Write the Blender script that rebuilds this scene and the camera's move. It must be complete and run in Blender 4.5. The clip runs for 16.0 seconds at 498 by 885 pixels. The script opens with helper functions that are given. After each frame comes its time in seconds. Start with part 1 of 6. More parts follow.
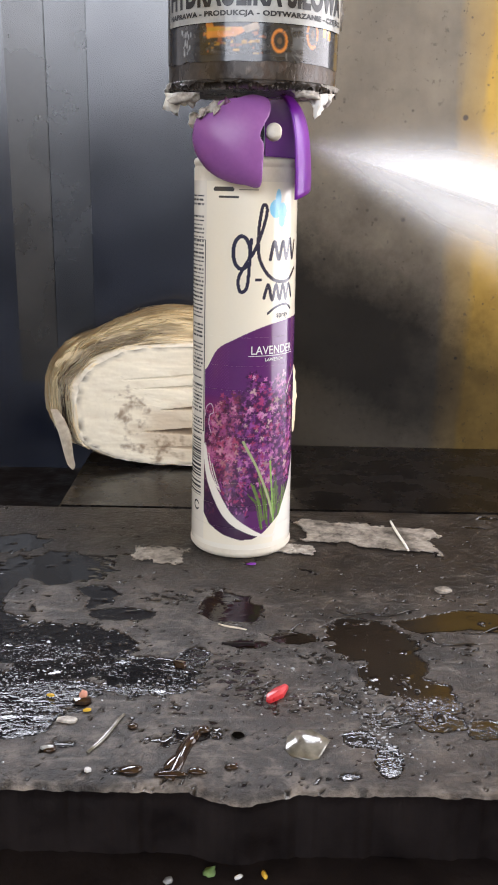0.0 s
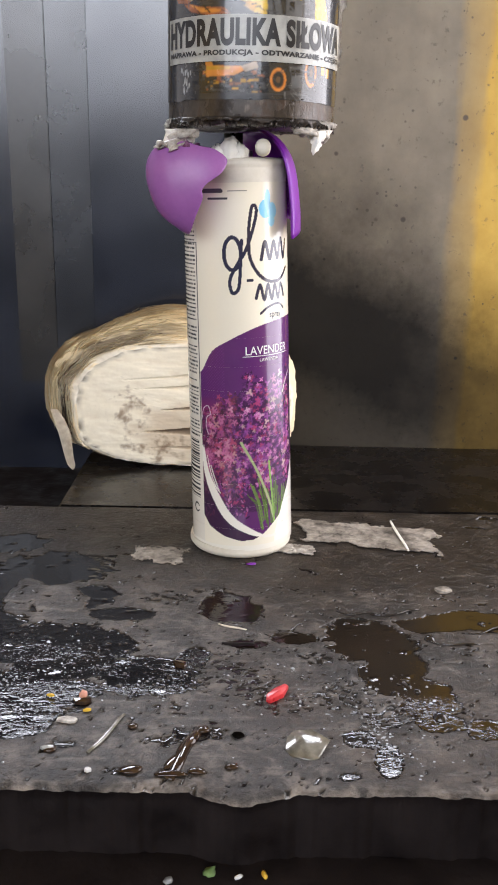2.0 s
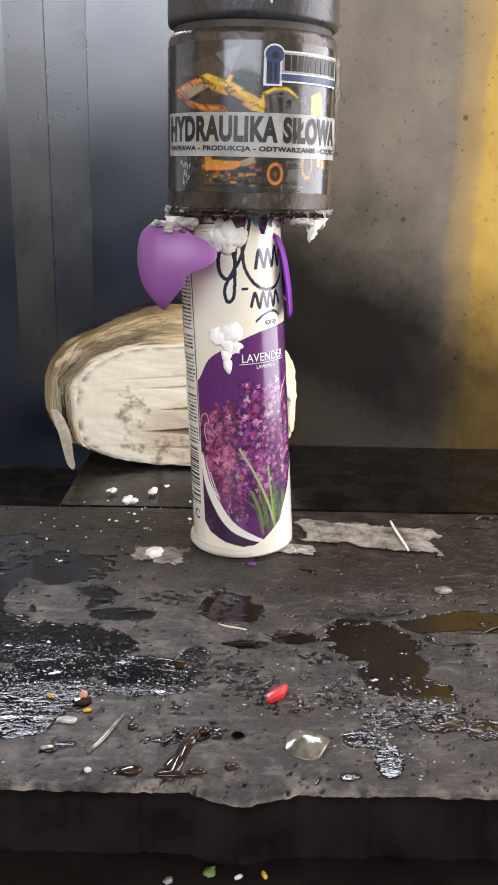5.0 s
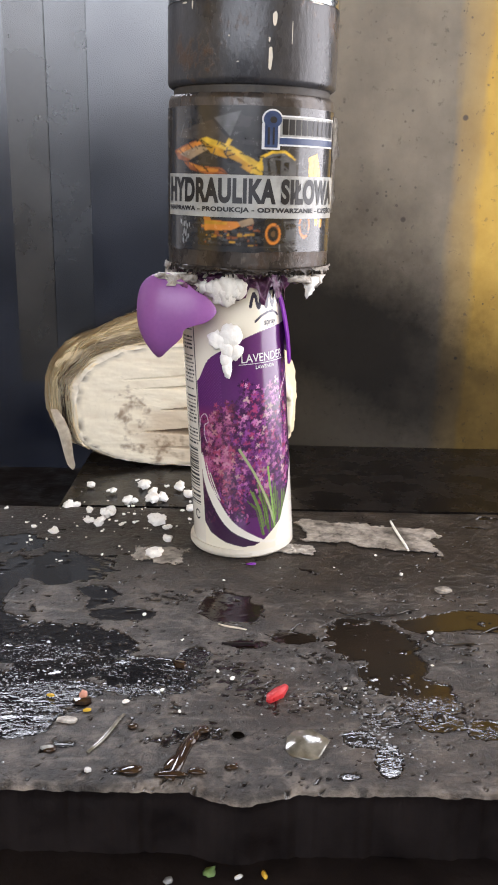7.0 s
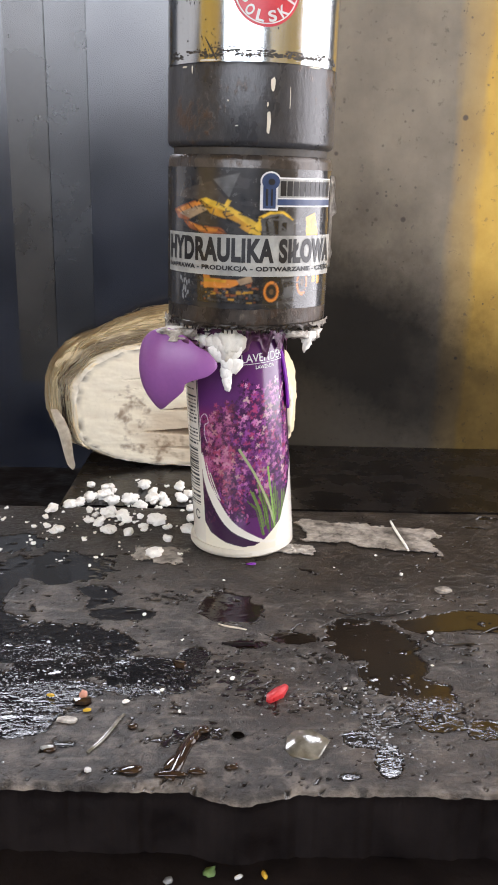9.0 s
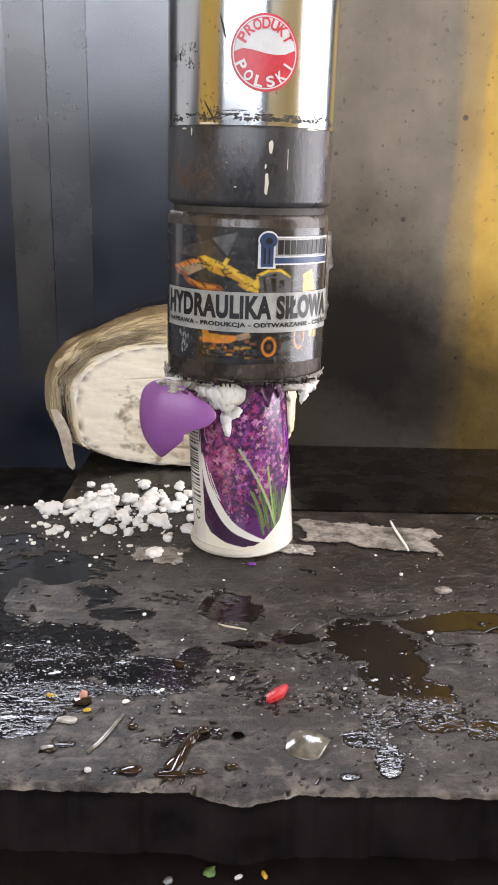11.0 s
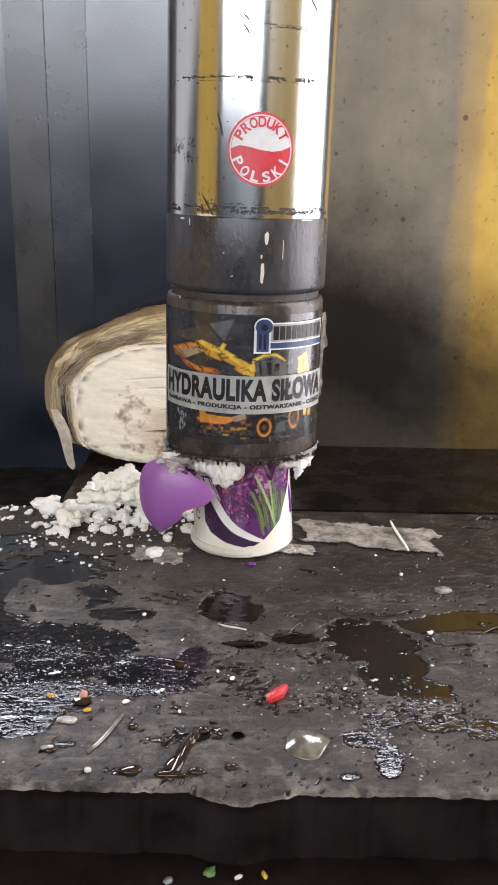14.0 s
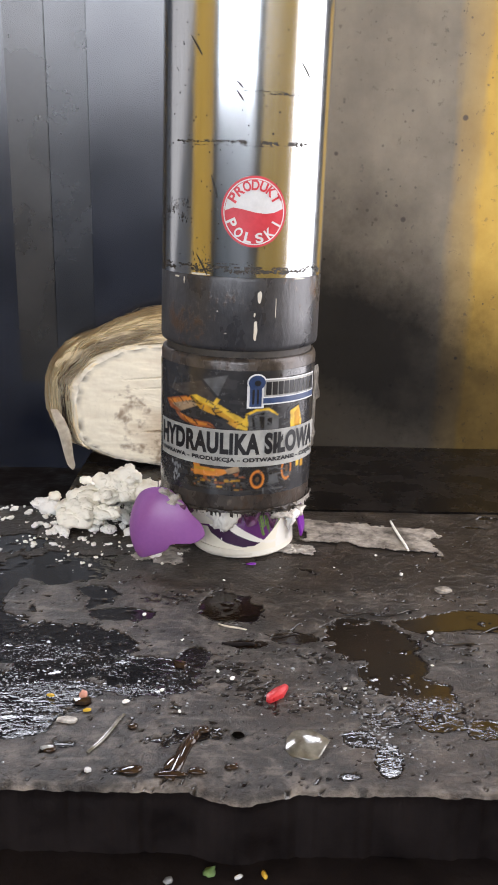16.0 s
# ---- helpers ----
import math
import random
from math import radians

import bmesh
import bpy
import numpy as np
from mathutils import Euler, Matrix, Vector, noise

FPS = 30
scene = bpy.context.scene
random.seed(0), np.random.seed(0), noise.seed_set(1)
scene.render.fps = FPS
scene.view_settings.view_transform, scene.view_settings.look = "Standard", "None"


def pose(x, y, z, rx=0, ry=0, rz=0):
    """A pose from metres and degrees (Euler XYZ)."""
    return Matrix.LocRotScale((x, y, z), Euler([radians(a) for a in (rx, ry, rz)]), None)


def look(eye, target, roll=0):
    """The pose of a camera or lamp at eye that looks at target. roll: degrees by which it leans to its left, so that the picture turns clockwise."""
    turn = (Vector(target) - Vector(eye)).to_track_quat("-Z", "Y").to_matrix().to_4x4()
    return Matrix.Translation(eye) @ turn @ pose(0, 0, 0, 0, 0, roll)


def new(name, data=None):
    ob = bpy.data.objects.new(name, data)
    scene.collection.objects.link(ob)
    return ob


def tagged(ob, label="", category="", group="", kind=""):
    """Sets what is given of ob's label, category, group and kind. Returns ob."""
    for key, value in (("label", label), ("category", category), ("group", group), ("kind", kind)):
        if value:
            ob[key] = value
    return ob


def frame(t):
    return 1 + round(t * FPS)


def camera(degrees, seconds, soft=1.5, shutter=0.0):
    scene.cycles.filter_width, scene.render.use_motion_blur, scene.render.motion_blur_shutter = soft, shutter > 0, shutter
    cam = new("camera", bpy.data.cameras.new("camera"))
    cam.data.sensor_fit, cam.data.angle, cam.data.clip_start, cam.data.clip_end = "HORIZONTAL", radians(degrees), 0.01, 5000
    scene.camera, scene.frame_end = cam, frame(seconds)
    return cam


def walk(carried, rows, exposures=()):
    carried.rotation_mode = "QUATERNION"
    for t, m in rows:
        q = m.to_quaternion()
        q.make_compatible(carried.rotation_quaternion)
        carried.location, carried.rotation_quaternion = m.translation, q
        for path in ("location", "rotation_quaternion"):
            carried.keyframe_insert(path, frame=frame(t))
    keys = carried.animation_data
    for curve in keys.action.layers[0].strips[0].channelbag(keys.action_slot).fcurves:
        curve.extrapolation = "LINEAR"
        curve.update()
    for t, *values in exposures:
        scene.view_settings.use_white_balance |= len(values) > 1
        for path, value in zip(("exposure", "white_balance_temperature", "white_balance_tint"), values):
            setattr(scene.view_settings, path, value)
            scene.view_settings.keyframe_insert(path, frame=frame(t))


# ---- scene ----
EYE = (0.0038, -0.4366, 0.1877)
CAM_POSE = look(EYE, (0.0038, 0.5217, -0.098), 1.1)
cam = camera(31.57, 16.0, soft=1.75)
walk(cam, [(0.0, CAM_POSE), (16.0, CAM_POSE)], exposures=[(0.0, 0.10, 6330, 17), (16.0, 0.10, 6330, 17)])

# ---- world and lights ----
world = bpy.data.worlds.new("hall_sky")
scene.world = world
world.use_nodes = True
wn = world.node_tree
sky = wn.nodes.new("ShaderNodeTexSky")
sky.sky_type = "NISHITA"
sky.sun_disc = False
sky.sun_elevation, sky.sun_rotation = radians(40), radians(100)
wn.nodes["Background"].inputs["Strength"].default_value = 0.08
wn.links.new(sky.outputs[0], wn.nodes["Background"].inputs["Color"])


def area(name, eye, target, w, h, watts, colour):
    data = bpy.data.lights.new(name, "AREA")
    data.shape, data.size, data.size_y, data.energy, data.color = "RECTANGLE", w, h, watts, colour
    ob = new(name, data)
    ob.matrix_basis = look(eye, target)
    return ob


area("daylight_side_door", (1.28, 0.04, 0.55), (0.0, 0.02, 0.3), 1.32, 1.7, 44, (1.0, 0.99, 0.98))
area("daylight_west_window", (-3.9, 0.5, 0.9), (0.0, 0.2, 0.3), 3.6, 2.6, 17, (1.0, 0.97, 0.93))
# added key lamp behind the camera, placed for front light and wall gloss
area("front_key_lamp", (-0.55, -2.5, 0.97), (0.0, 0.0, 0.1), 2.4, 0.92, 60, (0.9, 0.96, 1.0))
# added dim blue lamp, gives the rod's middle something to reflect
area("hall_fill_lamp", (-0.75, -3.2, 0.0), (-0.1, 0.0, 0.2), 2.6, 1.4, 1.0, (0.78, 0.9, 1.0))
area("daylight_rear_window", (-0.16, 0.72, 0.87), (-0.02, -0.12, 0.0), 1.15, 0.2, 20, (0.9, 0.95, 1.0))


# ---- materials ----
def nodes_of(name):
    m = bpy.data.materials.new(name)
    m.use_nodes = True
    t = m.node_tree
    return m, t, t.nodes["Principled BSDF"]


def noise_node(t, scale, detail=5, rough=0.55, stretch=(1, 1, 1)):
    co = t.nodes.new("ShaderNodeTexCoord")
    mp = t.nodes.new("ShaderNodeMapping")
    mp.inputs["Scale"].default_value = stretch
    n = t.nodes.new("ShaderNodeTexNoise")
    n.inputs["Scale"].default_value, n.inputs["Detail"].default_value, n.inputs["Roughness"].default_value = scale, detail, rough
    t.links.new(co.outputs["Object"], mp.inputs["Vector"])
    t.links.new(mp.outputs[0], n.inputs["Vector"])
    return n.outputs["Fac"]


def ramp(t, fac, stops):
    r = t.nodes.new("ShaderNodeValToRGB")
    e = r.color_ramp.elements
    while len(e) < len(stops):
        e.new(0.5)
    for el, (p, c) in zip(e, stops):
        el.position = p
        el.color = (*c, 1) if not isinstance(c, float) else (c, c, c, 1)
    t.links.new(fac, r.inputs[0])
    return r.outputs[0]


def mix(t, fac, a, b):
    n = t.nodes.new("ShaderNodeMix")
    n.data_type = "RGBA"
    for sock, v in ((n.inputs[0], fac), (n.inputs[6], a), (n.inputs[7], b)):
        if isinstance(v, (int, float)):
            sock.default_value = v
        elif isinstance(v, tuple):
            sock.default_value = (*v, 1)
        else:
            t.links.new(v, sock)
    return n.outputs[2]


def maths(t, op, a, b=0.0, clamp=False):
    n = t.nodes.new("ShaderNodeMath")
    n.operation, n.use_clamp = op, clamp
    for sock, v in ((n.inputs[0], a), (n.inputs[1], b)):
        if isinstance(v, (int, float)):
            sock.default_value = v
        else:
            t.links.new(v, sock)
    return n.outputs[0]


def bump(t, bsdf, height, strength, dist):
    b = t.nodes.new("ShaderNodeBump")
    b.inputs["Strength"].default_value, b.inputs["Distance"].default_value = strength, dist
    t.links.new(height, b.inputs["Height"])
    t.links.new(b.outputs[0], bsdf.inputs["Normal"])


def axis(t, k):
    co = t.nodes.new("ShaderNodeTexCoord")
    s = t.nodes.new("ShaderNodeSeparateXYZ")
    t.links.new(co.outputs["Object"], s.inputs[0])
    return s.outputs[k]


def attr(t, name):
    n = t.nodes.new("ShaderNodeAttribute")
    n.attribute_name = name
    return n


def surface(name, dark, light, scale=40, rough=(0.4, 0.6), metal=0.0, bumps=(0.2, 0.0005), fine=400, stretch=(1, 1, 1), coat=0.0, detail=6, spec=0.5):
    m, t, b = nodes_of(name)
    b.inputs["Specular IOR Level"].default_value = spec
    n1 = noise_node(t, scale, detail, 0.6, stretch)
    n2 = noise_node(t, fine, 4, 0.6, stretch)
    both = maths(t, "ADD", maths(t, "MULTIPLY", n1, 0.7), maths(t, "MULTIPLY", n2, 0.3))
    t.links.new(ramp(t, both, [(0.36, dark), (0.64, light)]), b.inputs["Base Color"])
    t.links.new(ramp(t, n1, [(0.35, rough[0]), (0.65, rough[1])]), b.inputs["Roughness"])
    b.inputs["Metallic"].default_value = metal
    b.inputs["Coat Weight"].default_value = coat
    bump(t, b, n2, *bumps)
    return m


def painted(name, rough=0.35, grain=0.06, coat=0.0, sss=0.0, bumps=(0.1, 0.0002), fine=900):
    """Colour from the mesh's own print, with a little grain."""
    m, t, b = nodes_of(name)
    n = noise_node(t, fine, 4)
    a = attr(t, "print")
    t.links.new(mix(t, maths(t, "MULTIPLY", n, grain * 2), a.outputs["Color"], (0.25, 0.22, 0.18)), b.inputs["Base Color"])
    t.links.new(ramp(t, n, [(0.3, rough * 0.8), (0.7, rough * 1.25)]), b.inputs["Roughness"])
    b.inputs["Coat Weight"].default_value = coat
    b.inputs["Subsurface Weight"].default_value = sss
    b.inputs["Subsurface Scale"].default_value = 0.003
    bump(t, b, n, *bumps)
    return m


def wall_right_material():
    m, t, b = nodes_of("sooty_steel_plate")
    x, z = axis(t, 0), axis(t, 2)
    n1, n2 = noise_node(t, 22, 6, 0.6), noise_node(t, 160, 5, 0.65)
    run = noise_node(t, 30, 4, 0.5, (1, 1, 0.12))
    base = ramp(t, n1, [(0.3, (0.185, 0.158, 0.12)), (0.7, (0.30, 0.258, 0.195))])
    base = mix(t, ramp(t, run, [(0.45, 0.0), (0.75, 0.35)]), base, (0.13, 0.11, 0.09))
    # yellow towards the column, uneven along its edge
    wob = maths(t, "MULTIPLY", maths(t, "SUBTRACT", noise_node(t, 60, 5, 0.6, (1, 1, 0.35)), 0.5), 0.012)
    xe = maths(t, "ADD", x, wob)
    yel = ramp(t, maths(t, "MULTIPLY", maths(t, "SUBTRACT", xe, 0.138), 28.0), [(0.0, 0.0), (0.2, 0.35), (0.55, 0.55), (0.7, 1.0)])
    base = mix(t, yel, base, ramp(t, n1, [(0.3, (0.52, 0.31, 0.05)), (0.7, (0.66, 0.43, 0.085))]))
    # pits and drips
    v = t.nodes.new("ShaderNodeTexVoronoi")
    v.inputs["Scale"].default_value = 52
    co = t.nodes.new("ShaderNodeTexCoord")
    t.links.new(co.outputs["Object"], v.inputs["Vector"])
    pit = ramp(t, maths(t, "ADD", v.outputs["Distance"], maths(t, "MULTIPLY", n1, 0.25)), [(0.165, 0.9), (0.215, 0.0)])
    base = mix(t, pit, base, (0.075, 0.06, 0.05))
    v2 = t.nodes.new("ShaderNodeTexVoronoi")
    v2.inputs["Scale"].default_value = 130
    t.links.new(co.outputs["Object"], v2.inputs["Vector"])
    dots = ramp(t, maths(t, "ADD", v2.outputs["Distance"], maths(t, "MULTIPLY", n1, 0.5)), [(0.29, 0.7), (0.34, 0.0)])
    base = mix(t, dots, base, (0.085, 0.07, 0.058))
    spk = ramp(t, n2, [(0.6, 0.0), (0.68, 0.6)])
    base = mix(t, spk, base, (0.10, 0.085, 0.07))
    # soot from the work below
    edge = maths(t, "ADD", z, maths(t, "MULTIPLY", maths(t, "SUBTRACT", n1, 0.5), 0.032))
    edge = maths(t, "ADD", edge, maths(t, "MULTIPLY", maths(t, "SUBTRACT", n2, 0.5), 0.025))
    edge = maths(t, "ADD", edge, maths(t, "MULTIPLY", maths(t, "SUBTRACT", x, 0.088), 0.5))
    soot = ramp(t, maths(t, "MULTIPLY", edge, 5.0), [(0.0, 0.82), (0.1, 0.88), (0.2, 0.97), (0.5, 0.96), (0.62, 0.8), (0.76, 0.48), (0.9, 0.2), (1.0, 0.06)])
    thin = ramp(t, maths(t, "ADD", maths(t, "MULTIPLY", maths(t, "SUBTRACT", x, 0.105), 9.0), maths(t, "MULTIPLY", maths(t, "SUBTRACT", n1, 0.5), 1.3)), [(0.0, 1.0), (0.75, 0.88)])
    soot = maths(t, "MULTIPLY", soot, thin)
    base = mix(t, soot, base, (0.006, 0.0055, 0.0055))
    t.links.new(base, b.inputs["Base Color"])
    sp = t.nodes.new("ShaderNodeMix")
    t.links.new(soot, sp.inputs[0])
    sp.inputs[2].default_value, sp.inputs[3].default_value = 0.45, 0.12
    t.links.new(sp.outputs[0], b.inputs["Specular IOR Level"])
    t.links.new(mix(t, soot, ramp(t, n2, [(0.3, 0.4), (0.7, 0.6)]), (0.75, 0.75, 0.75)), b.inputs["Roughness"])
    bump(t, b, maths(t, "ADD", n2, maths(t, "MULTIPLY", pit, -0.6)), 0.25, 0.0006)
    return m


def block_material():
    m, t, b = nodes_of("wet_oily_steel")
    wet, brown = attr(t, "wet").outputs["Fac"], attr(t, "brown").outputs["Fac"]
    n1, n2, n3 = noise_node(t, 60, 7, 0.62), noise_node(t, 420, 5, 0.65), noise_node(t, 14, 5, 0.6)
    n4 = noise_node(t, 190, 6, 0.68, (0.8, 1.2, 1))
    grain = maths(t, "ADD", maths(t, "MULTIPLY", n1, 0.4), maths(t, "ADD", maths(t, "MULTIPLY", n4, 0.35), maths(t, "MULTIPLY", n2, 0.25)))
    dry = ramp(t, grain, [(0.42, (0.008, 0.0066, 0.0056)), (0.5, (0.036, 0.0305, 0.0265)), (0.58, (0.135, 0.117, 0.102))])
    dry = mix(t, ramp(t, n3, [(0.42, 0.0), (0.6, 0.7)]), dry, ramp(t, grain, [(0.4, (0.012, 0.008, 0.0055)), (0.6, (0.065, 0.046, 0.032))]))
    pits = ramp(t, noise_node(t, 520, 3, 0.6), [(0.6, 0.0), (0.7, 0.8)])
    dry = mix(t, pits, dry, (0.006, 0.005, 0.0045))
    scuff = ramp(t, noise_node(t, 120, 5, 0.65, (0.25, 1.6, 1)), [(0.55, 0.0), (0.70, 0.6)])
    dry = mix(t, scuff, dry, (0.17, 0.15, 0.13))
    # a dull brown film of dried oil round the can
    film = attr(t, "film").outputs["Fac"]
    dry = mix(t, maths(t, "MULTIPLY", film, 0.75), dry, ramp(t, grain, [(0.4, (0.008, 0.0055, 0.004)), (0.6, (0.030, 0.021, 0.015))]))
    pale = ramp(t, attr(t, "pale").outputs["Fac"], [(0.3, 0.0), (1.0, 0.85)])
    dry = mix(t, pale, dry, (0.34, 0.29, 0.24))
    damp = mix(t, brown, (0.007, 0.0062, 0.0066), ramp(t, n1, [(0.35, (0.008, 0.005, 0.0032)), (0.7, (0.019, 0.012, 0.0075))]))
    t.links.new(mix(t, wet, dry, damp), b.inputs["Base Color"])
    r = t.nodes.new("ShaderNodeMix")
    t.links.new(wet, r.inputs[0])
    t.links.new(ramp(t, maths(t, "ADD", maths(t, "MULTIPLY", n2, 0.5), maths(t, "MULTIPLY", n4, 0.5)), [(0.38, 0.28), (0.62, 0.6)]), r.inputs[2])
    r.inputs[3].default_value = 0.035
    t.links.new(r.outputs[0], b.inputs["Roughness"])
    b.inputs["Specular IOR Level"].default_value = 0.42
    # froth and beads on the wet parts
    froth = maths(t, "MULTIPLY", attr(t, "froth").outputs["Fac"], ramp(t, noise_node(t, 48, 4, 0.6, (0.5, 1.2, 1)), [(0.4, 0.18), (0.6, 1.0)]))
    beads_h = maths(t, "MULTIPLY", ramp(t, noise_node(t, 780, 2, 0.5), [(0.5, 0.0), (0.75, 1.0)]), 0.42)
    ripple = maths(t, "MULTIPLY", ramp(t, noise_node(t, 360, 3, 0.55, (0.55, 1.2, 1)), [(0.46, 0.0), (0.74, 1.0)]), 0.55)
    h = maths(t, "MULTIPLY", maths(t, "ADD", beads_h, ripple), maths(t, "MULTIPLY", froth, wet))
    h = maths(t, "ADD", maths(t, "MULTIPLY", h, 0.34), maths(t, "MULTIPLY", maths(t, "ADD", maths(t, "MULTIPLY", n2, 0.75), maths(t, "MULTIPLY", n4, 0.8)), maths(t, "SUBTRACT", 1.0, wet)))
    bump(t, b, h, 1.0, 0.0011)
    return m


def mist_material():
    m, t, b = nodes_of("fine_white_mist")
    a = attr(t, "dens").outputs["Fac"]
    n = noise_node(t, 60, 5, 0.6, (0.35, 1, 1))
    b.inputs["Base Color"].default_value = (0.95, 0.95, 0.95, 1)
    b.inputs["Roughness"].default_value = 1.0
    b.inputs["Specular IOR Level"].default_value = 0.0
    tr = t.nodes.new("ShaderNodeBsdfTranslucent")
    tr.inputs["Color"].default_value = (0.95, 0.95, 0.95, 1)
    tp = t.nodes.new("ShaderNodeBsdfTransparent")
    add = t.nodes.new("ShaderNodeMixShader")
    add.inputs[0].default_value = 0.5
    t.links.new(b.outputs[0], add.inputs[1])
    t.links.new(tr.outputs[0], add.inputs[2])
    mx = t.nodes.new("ShaderNodeMixShader")
    t.links.new(maths(t, "MULTIPLY", a, ramp(t, n, [(0.3, 0.75), (0.7, 1.0)])), mx.inputs[0])
    t.links.new(tp.outputs[0], mx.inputs[1])
    t.links.new(add.outputs[0], mx.inputs[2])
    t.links.new(mx.outputs[0], t.nodes["Material Output"].inputs["Surface"])
    return m


def worn_metal(name, dark, light, rust, bare, rough, amount, metal=0.0, stretch=(1, 1, 0.6)):
    """Blackened steel, rubbed pale in places and rusty in others."""
    m, t, b = nodes_of(name)
    n1, n2, n3 = noise_node(t, 48, 6, 0.62, stretch), noise_node(t, 420, 5, 0.65, stretch), noise_node(t, 26, 5, 0.65, (1, 1, 0.8))
    base = ramp(t, maths(t, "ADD", maths(t, "MULTIPLY", n1, 0.65), maths(t, "MULTIPLY", n2, 0.35)), [(0.36, dark), (0.66, light)])
    spot = ramp(t, maths(t, "ADD", n3, maths(t, "MULTIPLY", maths(t, "SUBTRACT", n2, 0.5), 0.5)), [(0.6 - amount, 0.0), (0.7 - amount, 0.75)])
    base = mix(t, spot, base, rust)
    rub = ramp(t, maths(t, "ADD", noise_node(t, 90, 5, 0.7, (1, 1, 0.25)), maths(t, "MULTIPLY", maths(t, "SUBTRACT", n2, 0.5), 0.4)), [(0.66 - amount * 0.5, 0.0), (0.78 - amount * 0.5, 0.6)])
    base = mix(t, rub, base, bare)
    t.links.new(base, b.inputs["Base Color"])
    t.links.new(ramp(t, n1, [(0.35, rough[0]), (0.65, rough[1])]), b.inputs["Roughness"])
    b.inputs["Metallic"].default_value = metal
    bump(t, b, maths(t, "ADD", n2, maths(t, "MULTIPLY", spot, 0.7)), 0.3, 0.0006)
    return m


